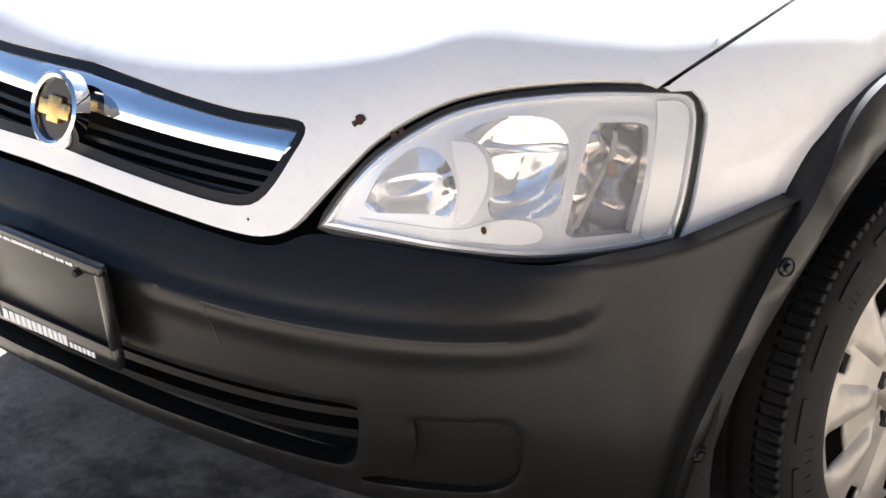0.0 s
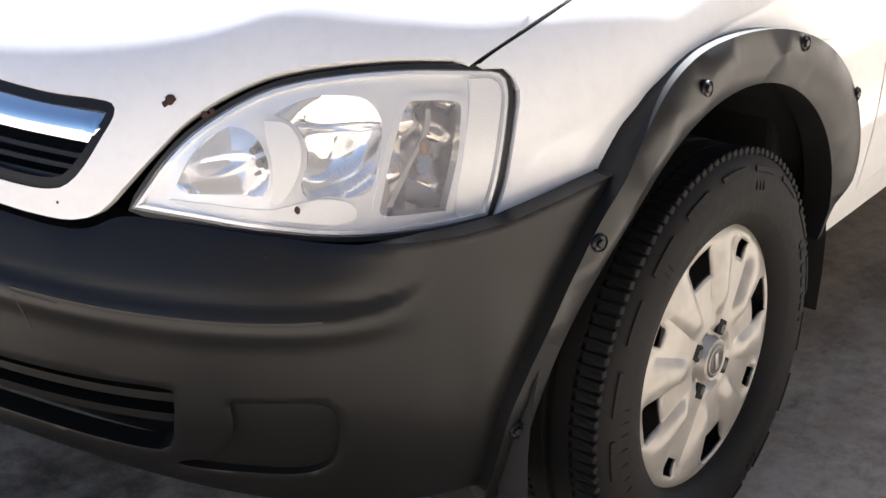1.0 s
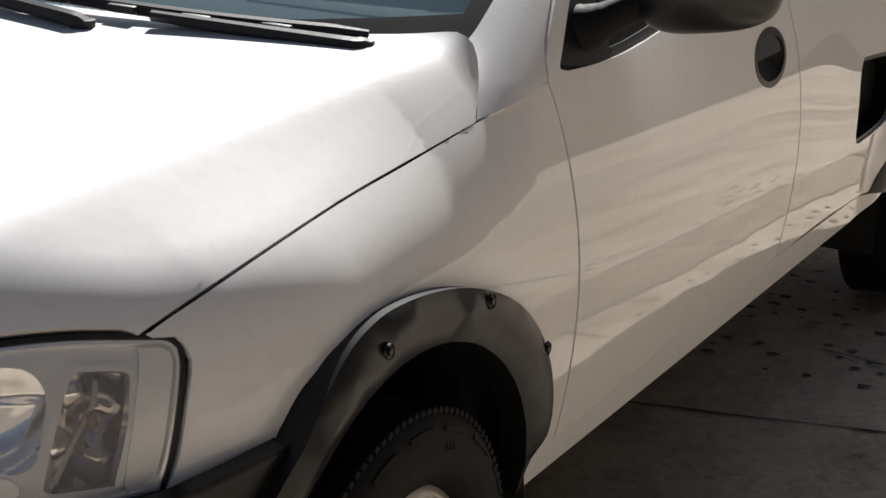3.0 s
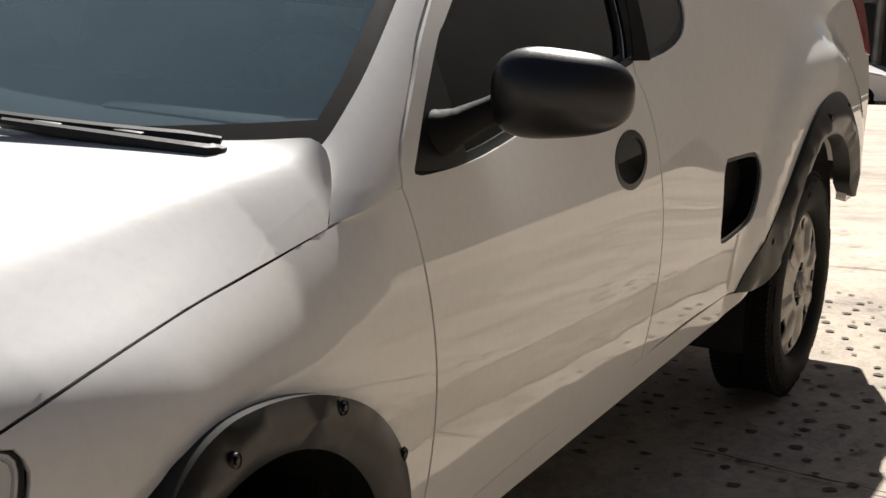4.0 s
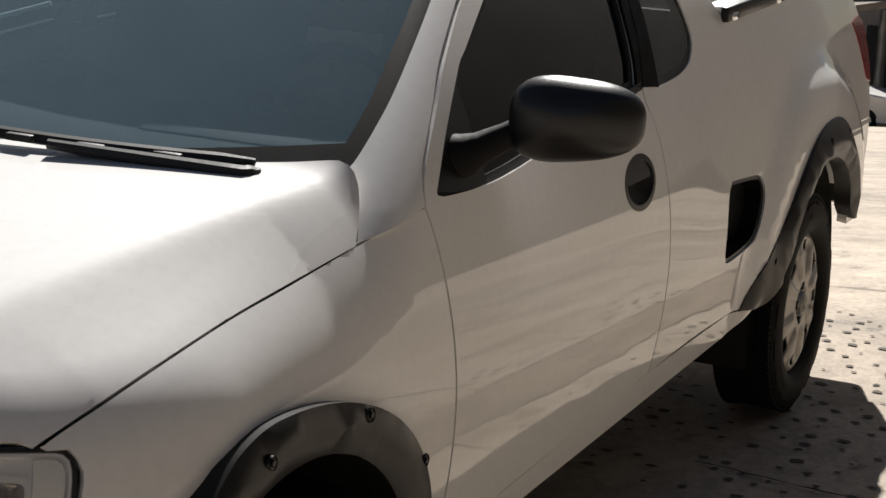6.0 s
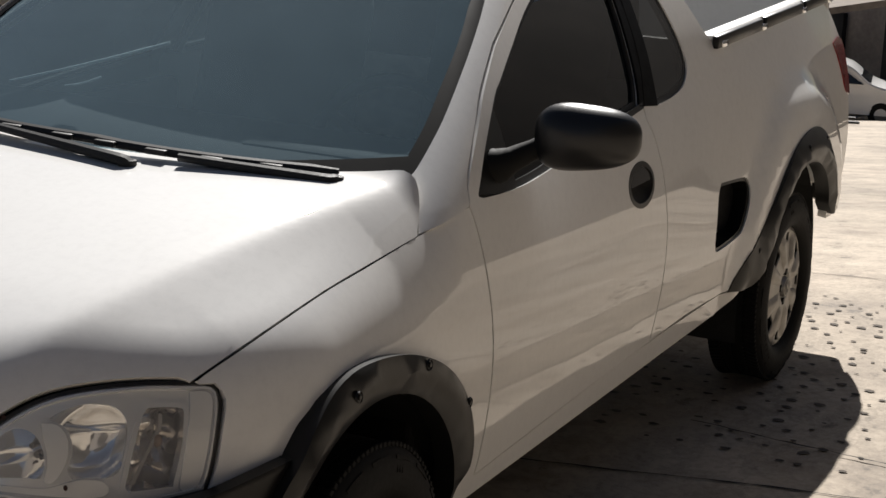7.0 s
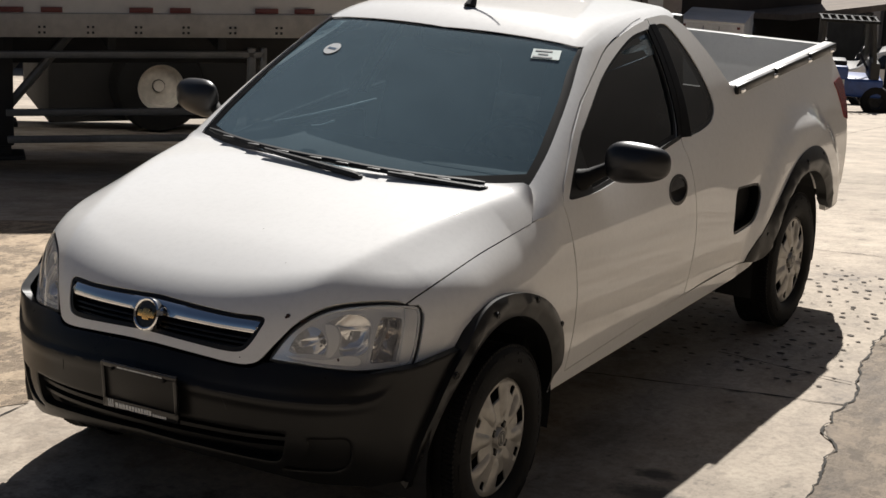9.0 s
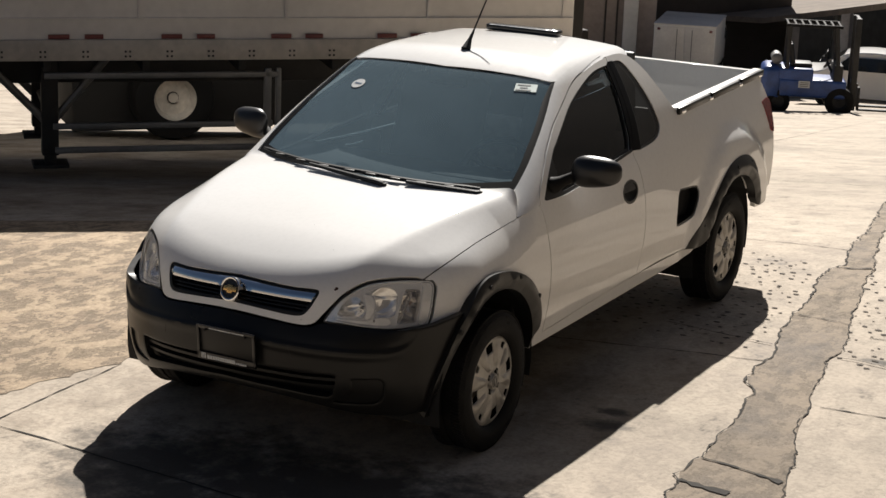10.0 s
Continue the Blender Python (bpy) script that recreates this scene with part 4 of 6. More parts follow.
for mirror in (False, True):
    s = -1 if mirror else 1
    lamp = part("headlight", shell(inset(lamp_loop, 0.0005), "C", upper, 0.03, -0.008, 0.055, 0.0, holes=[inset(lamp_loop, 0.0035)], mirror=mirror), LAMP_TRIM, TRUCK, "clear headlight unit with chrome reflectors")
    lens = part("lens", shell(inset(lamp_loop, -0.001), "C", upper, 0.03, -0.001, 0, mirror=mirror), LENS, lamp, "clear plastic lens")
    lens.visible_shadow = False
    part("lamp_seal", shell(inset(lamp_loop, -0.0065), "C", upper, 0.03, -0.006, 0.02, 0.003, holes=[inset(lamp_loop, -0.0015)], mirror=mirror), SEAL, lamp)
    part("lamp_trim", shell(inset(lamp_loop, 0.002), "C", upper, 0.018, -0.020, 0.02, holes=[main_loop, inner_loop, inset(ind_loop, 0.001)], mirror=mirror), LAMP_TRIM, lamp, "bright silver lamp trim")
    for lp, dish in ((main_loop, main_dish), (inner_loop, inner_dish)):
        refl = part("reflector", shell(lp, "C", upper, 0.0040, -0.022, 0.0, 0.0, mirror=mirror, shape=dish), REFLECTOR, lamp, "chrome reflector dish", smooth=70)
        c = Vector((0.600, -0.460, 0.738)) if dish is main_dish else Vector((0.478, -0.565, 0.690))
        bm = bmesh.new()
        m = Matrix.Translation((s * c.x, c.y + 0.02, c.z)) @ Vector((s * 0.40, -0.9, 0.05)).to_track_quat("Z", "Y").to_matrix().to_4x4()
        lathe(bm, [(0.0005, 0.012), (0.006, 0.010), (0.009, 0.003), (0.010, -0.02)], m, 16)
        part("bulb", bm, REFLECTOR, refl)
    bm = bmesh.new()
    for k, (dx, dz, r) in enumerate(((0.032, 0.006, 0.007), (0.031, -0.010, 0.008), (0.024, 0.020, 0.006))):
        c = Vector((s * (0.463 + dx), -0.566 + dx * 0.2, 0.684 + dz))
        rod(bm, c + Vector((0, 0.012, 0)), c + Vector((s * 0.002, -0.006, 0)), r, r * 0.8, 12)
    part("reflector_studs", bm, STUD, lamp)
    ribs = (
        ([(0.676, -0.400, 0.784), (0.690, -0.374, 0.779), (0.699, -0.368, 0.764), (0.703, -0.380, 0.720), (0.705, -0.398, 0.665), (0.702, -0.417, 0.631), (0.686, -0.440, 0.630), (0.686, -0.424, 0.700), (0.682, -0.408, 0.755), (0.676, -0.400, 0.784)], -0.014),
        ([(0.425, -0.640, 0.653), (0.472, -0.615, 0.649), (0.524, -0.580, 0.644), (0.554, -0.552, 0.652), (0.575, -0.534, 0.654), (0.594, -0.518, 0.648), (0.602, -0.518, 0.634), (0.585, -0.535, 0.626), (0.519, -0.588, 0.634), (0.445, -0.632, 0.645), (0.425, -0.640, 0.653)], -0.018),
        ([(0.505, -0.565, 0.744), (0.520, -0.549, 0.741), (0.531, -0.543, 0.733), (0.541, -0.541, 0.715), (0.545, -0.547, 0.692), (0.543, -0.556, 0.673), (0.537, -0.565, 0.658), (0.530, -0.573, 0.651), (0.522, -0.577, 0.655), (0.523, -0.571, 0.675), (0.519, -0.566, 0.697), (0.510, -0.564, 0.720), (0.505, -0.565, 0.744)], -0.016),
    )
    for line, off in ribs:
        part("rib_trim", shell(loop_of("C", [line], 0.008), "C", upper, 0.02, off + 0.002, 0.006, 0.001, mirror=mirror), LAMP_RIB, lamp, "finely ribbed silver trim")
    ind = part("turn_signal", shell(ind_loop, "C", upper, 0.010, -0.030, 0.0, 0.0, mirror=mirror, shape=lambda p: -0.030 * np.clip(1.0 - ((np.abs(p[:, 0]) - 0.655) / 0.035) ** 2, 0, 1) - 0.010 * np.sin(p[:, 2] * 110 + 60 * np.abs(p[:, 0])) - 0.006 * np.sin(p[:, 0] * 190)), REFLECTOR, lamp, "turn-signal chamber in the headlight")
    part("signal_frame", shell(inset(ind_loop, -0.004), "C", upper, 0.02, -0.014, 0.028, 0.002, holes=[inset(ind_loop, 0.003)], mirror=mirror), LAMP_TRIM, ind)
    part("signal_lens", shell(inset(ind_loop, 0.002), "C", upper, 0.02, -0.017, 0.0, mirror=mirror), SIGNAL_LENS, ind).visible_shadow = False
    bm = bmesh.new()
    p = Vector((0.640 * s, -0.44, 0.705))
    bmesh.ops.create_icosphere(bm, subdivisions=2, radius=0.008, matrix=Matrix.Translation(p) @ Matrix.Diagonal((1, 1, 1.4, 1)))
    part("signal_bulb", bm, simple("amber_bulb", (0.36, 0.26, 0.20), 0.10), ind, "amber bulb")
    fold = [[(0.632, -0.505, 0.645), (0.642, -0.48, 0.69), (0.650, -0.455, 0.73), (0.648, -0.45, 0.755)], [(0.648, -0.45, 0.755), (0.653, -0.447, 0.755)], [(0.653, -0.447, 0.755), (0.655, -0.452, 0.73), (0.647, -0.478, 0.69), (0.638, -0.502, 0.645)], [(0.638, -0.502, 0.645), (0.632, -0.505, 0.645)]]
    panel("signal_rib", fold, "C", upper, LAMP_TRIM, ind, gap=0, off=-0.020, depth=0.012, mirror=mirror, step=0.02)
# a small dark stain on the left lens
st = meet("C", upper, to_chart("C", np.array([[0.560, -0.575, 0.650]])), 0.0)
bm = bmesh.new()
bmesh.ops.create_icosphere(bm, subdivisions=2, radius=0.0042, matrix=Matrix.Translation(st[0][0]) @ Matrix.Diagonal((1, 0.5, 1.2, 1)))
part("lens_chip", bm, RUST, TRUCK)

# ---- grille: chrome bar, slats, emblem
bar = [[(0, -0.70, 0.764), (0.203, -0.693, 0.758), (0.30, -0.67, 0.752), (0.350, -0.66, 0.747)], [(0.350, -0.66, 0.747), (0.340, -0.68, 0.714)], [(0.340, -0.68, 0.714), (0.217, -0.711, 0.720), (0.066, -0.727, 0.725), (0, -0.73, 0.726)]]


def bar_swell(p):
    return 0.004 * step01(np.abs(p[:, 2] - (0.745 - 0.05 * np.abs(p[:, 0]))), 0.022, 0.0)


panel("chrome_bar", bar, "C", upper, CHROME, back, sym=True, gap=0, off=-0.006, depth=0.022, soft=0.003, shape=bar_swell, step=0.012, label="chrome bar across the grille")
for z0, xe in ((0.711, 0.340), (0.696, 0.334), (0.681, 0.322)):
    slat = [[(0, -0.735, z0), (0.2, -0.715, z0 - 0.006), (xe, -0.685, z0 - 0.012)], [(xe, -0.685, z0 - 0.012), (xe - 0.002, -0.685, z0 - 0.018)], [(xe - 0.002, -0.685, z0 - 0.018), (0.2, -0.715, z0 - 0.012), (0, -0.735, z0 - 0.006)]]
    panel("grille_slat", slat, "C", upper, PLASTIC, back, sym=True, gap=0, off=-0.014, depth=0.024, soft=0.002, step=0.02)
bm = bmesh.new()
em = Matrix.Translation((0.0, -0.735, 0.722)) @ pose(0, 0, 0, 72, 0, 0) @ Matrix.Diagonal((0.92, 1.0, 1, 1))
lathe(bm, [(0.0390, 0.004), (0.0400, 0.010), (0.0445, 0.013), (0.0490, 0.010), (0.0500, 0.002), (0.0500, -0.012)], em, 48)
emblem = part("emblem", bm, CHROME, TRUCK, "chrome ring emblem with a plain gold bar")
bm = bmesh.new()
lathe(bm, [(0.0003, 0.004), (0.0395, 0.004)], em, 40)
part("emblem_back", bm, GLOSS_BLACK, emblem)
bm = bmesh.new()
box(bm, (0.066, 0.020, 0.006), (0, 0, 0), 0.002, em @ pose(0, 0, 0.007))
box(bm, (0.026, 0.034, 0.007), (0, 0, 0), 0.002, em @ pose(0, 0, 0.007))
part("gold_bar", bm, GOLD, emblem, "plain gold bar")

# ---- paint chips on the bonnet
for k, (x, y, z, r) in enumerate(((0.416, -0.622, 0.768, 0.0062), (0.411, -0.622, 0.762, 0.0045), (0.456, -0.609, 0.754, 0.0045), (0.314, -0.712, 0.646, 0.0018), (0.462, -0.602, 0.757, 0.004), (0.12, -0.30, 0.9, 0.0016), (0.30, -0.45, 0.86, 0.0014))):
    p, n = meet("C", upper, to_chart("C", np.array([[x, y, z]])), 0.0005)
    bm = bmesh.new()
    q = Vector(n[0]).to_track_quat("Z", "Y").to_matrix().to_4x4()
    rng = random.Random(k)
    rim = [bm.verts.new(Matrix.Translation(p[0]) @ q @ Vector((r * rng.uniform(0.7, 1.25) * math.cos(a), r * rng.uniform(0.7, 1.25) * math.sin(a), 0.0))) for a in np.linspace(0, math.tau, 11, endpoint=False)]
    top = bm.verts.new(Vector(p[0]) + 0.0006 * Vector(n[0]))
    for a, b in zip(rim, rim[1:] + rim[:1]):
        bm.faces.new((a, b, top))
    part("paint_chip", bm, RUST, TRUCK, smooth=0)

# ---- plate carrier on the bumper
plate_m = Matrix.Translation((0.04, -0.820, 0.516)) @ pose(0, 0, 0, 90 + 6, 0, 0) @ Matrix.Diagonal((0.82, 0.9, 1, 1))
bm = bmesh.new()
box(bm, (0.325, 0.150, 0.010), (0, 0, 0), 0.003, plate_m @ pose(0, 0, -0.006))
carrier = part("plate_carrier", bm, PLASTIC, TRUCK, "black number-plate carrier with white lettering")
bm = bmesh.new()
for size, at in (((0.335, 0.016, 0.014), (0, 0.072, 0)), ((0.335, 0.034, 0.014), (0, -0.064, 0)), ((0.014, 0.152, 0.014), (-0.160, 0, 0)), ((0.014, 0.152, 0.014), (0.160, 0, 0))):
    box(bm, size, (0, 0, 0), 0.003, plate_m @ pose(*at))
part("carrier_frame", bm, GLOSS_BLACK, carrier)
bm = bmesh.new()
for k in range(3):
    box(bm, (0.005, 0.026, 0.0012), (0, 0, 0), 0, plate_m @ pose(-0.140 + 0.009 * k, -0.062, 0.0076))
x = -0.112
for w in (0.016, 0.016, 0.015, 0.014, 0.014, 0.013, 0.014, 0.013, 0.013, 0.012, 0.012, 0.012):
    box(bm, (w * 0.78, 0.017, 0.0012), (0, 0, 0), 0, plate_m @ pose(x + w / 2, -0.066, 0.0076))
    x += w
for k in range(6):
    box(bm, (0.0075, 0.009, 0.0012), (0, 0, 0), 0, plate_m @ pose(x + 0.008 + 0.0105 * k, -0.070, 0.0076))
part("carrier_lettering", bm, WHITE_INK, carrier, "white bars of lettering", smooth=0)
bm = bmesh.new()
rng = random.Random(4)
x = -0.09
while x < 0.10:
    w = rng.uniform(0.004, 0.009)
    box(bm, (w, 0.005, 0.0010), (0, 0, 0), 0, plate_m @ pose(x + w / 2, 0.070, 0.0076))
    x += w + rng.choice((0.0015, 0.0015, 0.004))
part("carrier_motto", bm, WHITE_INK, carrier, smooth=0)
for sx in (-1, 1):
    bm = bmesh.new()
    rod(bm, plate_m @ Vector((sx * 0.115, 0.060, 0.002)), plate_m @ Vector((sx * 0.115, 0.060, 0.012)), 0.005, seg=10)
    part("carrier_screw", bm, DARK_IN, carrier)
# fine dark strip that paints the shadow along the bumper's step
for mirror in (False, True):
    xs = np.linspace(0.285, 0.615, 14)
    low = [(x, -0.80 + 0.30 * x**2 + 0.60 * x**4, float(crease_z(x)) - 0.0035) for x in xs]
    top = [(x, y, z + 0.0028) for x, y, z in low][::-1]
    panel("crease_shadow", [low, [low[-1], top[0]], top, [top[-1], low[0]]], "C", bumper_f, SEAL, bumper, gap=0, off=0.0006, depth=0.003, soft=0.0, mirror=mirror, step=0.02)
# square access cover beside the plate
for s in (1, -1):
    cover = [[(0.288, -0.77, 0.548), (0.345, -0.755, 0.543)], [(0.345, -0.755, 0.543), (0.345, -0.755, 0.5405)], [(0.345, -0.755, 0.5405), (0.291, -0.77, 0.5455)], [(0.291, -0.77, 0.5455), (0.306, -0.77, 0.500)], [(0.306, -0.77, 0.500), (0.303, -0.77, 0.500)], [(0.303, -0.77, 0.500), (0.288, -0.77, 0.548)]]
    panel("tow_cover_edge", cover, "C", bumper_f, SEAL, bumper, gap=0, off=0.0012, depth=0.004, soft=0.0005, mirror=s < 0, step=0.02)

# ---- wheels


CAP_GREY = simple("cap_grey", (0.07, 0.068, 0.065), 0.35, 0.3, vary=0.1, grain=60)


def height_cap(r, a):
    """Relief of the wheel cover, by radius (0 to 1) and angle."""
    dome = 0.016 * (1 - r**2) + 0.006 * math.exp(-(((r - 0.93) / 0.05) ** 2))
    k = (a / (math.tau / 8)) % 1.0
    petal = max(0.0, math.cos((k - 0.5) * math.pi * 2)) ** 0.6
    ridge = 0.011 * petal * float(step01(np.float64(r), 0.32, 0.5)) * float(step01(np.float64(r), 0.95, 0.80))
    well = -0.016 * math.exp(-(((r - 0.18) / 0.07) ** 4)) if r < 0.40 else 0.0
    spokes = max(0.0, math.cos(4 * a)) ** 2
    return dome + ridge + well * (0.35 + 0.65 * spokes)


def build_wheel(name):
    """A wheel with tyre and cover; its axle along local z, outer face up."""
    w = thing(name, "", "")
    R, r0, half = 0.293, 0.188, 0.088
    bm = bmesh.new()
    prof = [(r0, half * 0.70), (r0 + 0.006, half * 0.92), (r0 + 0.022, half * 1.00), (r0 + 0.024, half * 1.015), (r0 + 0.046, half * 1.045), (r0 + 0.050, half * 1.04), (r0 + 0.072, half * 1.02), (R - 0.016, half * 0.94), (R - 0.005, half * 0.84), (R - 0.001, half * 0.72)]
    prof += [(R, half * 0.45), (R - 0.007, half * 0.44), (R - 0.007, half * 0.38), (R, half * 0.37), (R, half * 0.08), (R - 0.007, half * 0.07), (R - 0.007, -half * 0.07), (R, -half * 0.08), (R, -half * 0.37), (R - 0.007, -half * 0.38), (R - 0.007, -half * 0.44), (R, -half * 0.45), (R - 0.001, -half * 0.72), (R - 0.016, -half * 0.94), (r0 + 0.05, -half * 1.04), (r0, -half * 0.8)]
    lathe(bm, prof, Matrix.Identity(4), 80)
    tyre = part("tyre", bm, RUBBER, w, "black worn tyre", smooth=50)
    bm = bmesh.new()
    n = 110
    for k in range(n):
        a = math.tau * k / n
        for sgn in (1, -1):
            m = Matrix.Rotation(a + (0.02 if sgn < 0 else 0), 4, "Z") @ pose(R - 0.0035, 0, sgn * half * 0.60, 0, sgn * 10, 20)
            box(bm, (0.010, 0.0112, half * 0.52), (0, 0, 0), 0.0015, m, 1)
    tagged(part("tread_block", bm, RUBBER, tyre), kind="stuff")
    for a0, words in ((100, (6, 9, 8, 9, 5, 7, 3)), (280, (6, 9, 8, 9, 5, 7, 3)), (150, (3, 3, 3)), (20, (3, 3, 3)), (210, (3, 3, 3))):
        a = a0
        for q in words:
            m = Matrix.Rotation(radians(a), 4, "Z") @ pose(r0 + 0.064, 0, half * 1.028, 0, 12, 0)
            bm = bmesh.new()
            box(bm, (0.019, 0.0016 * q, 0.0016), (0, 0, 0), 0.0004, m, 1)
            part("sidewall_mark", bm, RUBBER, tyre, smooth=0)
            a -= q * 0.55 + 0.9
    bm = bmesh.new()
    lathe(bm, [(0.10, -0.02), (0.17, 0.0), (0.184, 0.02), (0.186, 0.06), (0.194, 0.072)], Matrix.Identity(4), 48)
    part("rim", bm, DARK_IN, w)
    # cover
    bm = bmesh.new()
    nr, na, rad = 22, 144, 0.1895
    grid = {}
    for i in range(nr + 1):
        for j in range(na):
            r, a = i / nr, math.tau * j / na
            grid[i, j] = bm.verts.new((rad * r * math.cos(a), rad * r * math.sin(a), half * 0.72 + height_cap(r, a))) if i else None
    tip = bm.verts.new((0, 0, half * 0.72 + height_cap(0, 0)))
    for i in range(nr):
        for j in range(na):
            j2, r, k = (j + 1) % na, (i + 0.5) / nr, ((j + 0.5) / na * 8 + 0.5) % 1.0
            big = int((j + 0.5) / na * 8 + 0.5) % 2 == 0
            if (0.70 < r < 0.90 and abs(k - 0.5) < (0.20 if big else 0.11)) and (big or r > 0.79):
                continue
            if i == 0:
                bm.faces.new((tip, grid[1, j], grid[1, j2]))
            else:
                bm.faces.new((grid[i, j], grid[i + 1, j], grid[i + 1, j2], grid[i, j2]))
    low = [bm.verts.new((rad * 1.0 * math.cos(math.tau * j / na), rad * math.sin(math.tau * j / na), half * 0.5)) for j in range(na)]
    for j in range(na):
        bm.faces.new((grid[nr, j], low[j], low[(j + 1) % na], grid[nr, (j + 1) % na]))
    cover = part("wheel_cover", bm, CAP_SILVER, w, "scuffed silver plastic wheel cover", smooth=28)
    md = cover.modifiers.new("thick", "SOLIDIFY")
    md.thickness, md.offset = 0.004, -1
    bm = bmesh.new()
    lathe(bm, [(0.0003, 0.010), (0.0255, 0.0095), (0.0275, 0.0105), (0.0300, 0.009), (0.0330, 0.0), (0.036, -0.006)], pose(0, 0, half * 0.72 + 0.012), 32)
    cap = part("centre_cap", bm, CAP_SILVER, cover)
    bm = bmesh.new()
    lathe(bm, [(0.0003, 0.0108), (0.0225, 0.0106), (0.0245, 0.0098)], pose(0, 0, half * 0.72 + 0.012), 28)
    part("cap_badge", bm, CAP_GREY, cap, "dark grey cap badge")
    bm = bmesh.new()
    lathe(bm, [(0.0185, 0.0110), (0.0195, 0.0120), (0.0210, 0.0110)], pose(0, 0, half * 0.72 + 0.012), 28)
    box(bm, (0.026, 0.008, 0.002), (0, 0, 0), 0.0005, pose(0, 0, half * 0.72 + 0.0235))
    part("cap_emblem", bm, CAP_SILVER, cap)
    for k in range(4):
        m = Matrix.Rotation(math.tau * (k + 0.5) / 4, 4, "Z") @ pose(0.047, 0, half * 0.72 + 0.0115)
        bm = bmesh.new()
        box(bm, (0.022, 0.024, 0.009), (0, 0, 0), 0.003, m)
        pocket = part("lug_pocket", bm, DARK_IN, cover, smooth=0)
        bm = bmesh.new()
        bmesh.ops.create_cone(bm, cap_ends=True, segments=6, radius1=0.0075, radius2=0.007, depth=0.006, matrix=m @ pose(-0.002, 0, 0.0035))
        part("lug_bolt", bm, CAP_GREY, pocket, smooth=0)
    for k in range(18):
        a0 = math.tau * k / 18
        bm = bmesh.new()
        for j in range(4):
            m = Matrix.Rotation(a0 + 0.055 * j, 4, "Z") @ pose(r0 + 0.083, 0, half * 0.985, 0, 16, 0)
            box(bm, (0.008, 0.0152, 0.0022), (0, 0, 0), 0.0005, m, 1)
        part("sidewall_dash", bm, RUBBER, tyre, smooth=0)
    return w


first = build_wheel("wheel")
first.parent = TRUCK
tagged(first, "steel wheel with tyre and silver cover")
for key in ("category", "group", "kind"):
    if key in first:
        del first[key]
left = pose(0.722, 0, 0.291, 0, 90, 0)
first.matrix_local = left @ Matrix.Rotation(radians(12), 4, "Z")
for m in (pose(0.722, 2.714, 0.291, 0, 90, 0) @ Matrix.Rotation(radians(40), 4, "Z"), pose(-0.722, 0, 0.291, 0, -90, 0), pose(-0.722, 2.714, 0.291, 0, -90, 0)):
    w = copy_thing(first, m)

# ---- wheel wells, floor and dark inside of the body
LINER = simple("dark_liner", (0.010, 0.010, 0.010), 0.8, vary=0.3, grain=30)
for s in (1, -1):
    for cy in (ARCH_F, ARCH_R):
        bm = bmesh.new()
        n = 24
        rim = [[bm.verts.new((s * x, cy - 0.41 * math.cos(math.pi * (k / n * 1.16 - 0.08)), ARCH_Z + 0.41 * math.sin(math.pi * (k / n * 1.16 - 0.08)))) for k in range(n + 1)] for x in (0.40, 0.772)]
        for k in range(n):
            bm.faces.new((rim[0][k], rim[0][k + 1], rim[1][k + 1], rim[1][k]))
        bm.faces.new([rim[0][k] for k in range(n + 1)])
        part("wheel_well", bm, LINER, TRUCK, smooth=0)
for name, size, at in (("bulkhead", (1.40, 0.24, 0.20), (0, 0.47, 0.44)), ("floor_pan", (1.46, 1.90, 0.06), (0, 1.40, 0.36)), ("engine", (0.78, 0.95, 0.36), (0, 0.0, 0.50)), ("cross_member", (1.10, 0.20, 0.16), (0, -0.52, 0.53)), ("fuel_tank", (0.80, 1.10, 0.06), (0, 2.75, 0.48)), ("frame_rail", (0.10, 3.4, 0.10), (0.38, 1.5, 0.30)), ("frame_rail", (0.10, 3.4, 0.10), (-0.38, 1.5, 0.30))):
    bm = bmesh.new()
    box(bm, size, at, 0.012)
    part(name, bm, DARK_IN, TRUCK, smooth=0)
for y in (0.0, 2.714):
    bm = bmesh.new()
    rod(bm, (-0.70, y, 0.291), (0.70, y, 0.291), 0.035)
    part("axle", bm, DARK_IN, TRUCK)

# ---- cowl, wipers, antenna, stickers, roof lamp
panel("cowl", [[(0, 0.21), (0.30, 0.23), (0.50, 0.29), (0.64, 0.36)], [(0.64, 0.36), (0.66, 0.41)], [(0.66, 0.41), (0.45, 0.36), (0.2, 0.30), (0, 0.29)]], "T", lambda p: p[..., 2] - (0.995 - 0.02 * p[..., 0] ** 2), PLASTIC, TRUCK, sym=True, gap=0, depth=0.05, label="black plastic scuttle below the windscreen")


def on_screen(x, z, off):
    p, n = meet("F", cab, np.array([[x, z]]), off)
    return Vector(p[0]), Vector(n[0])


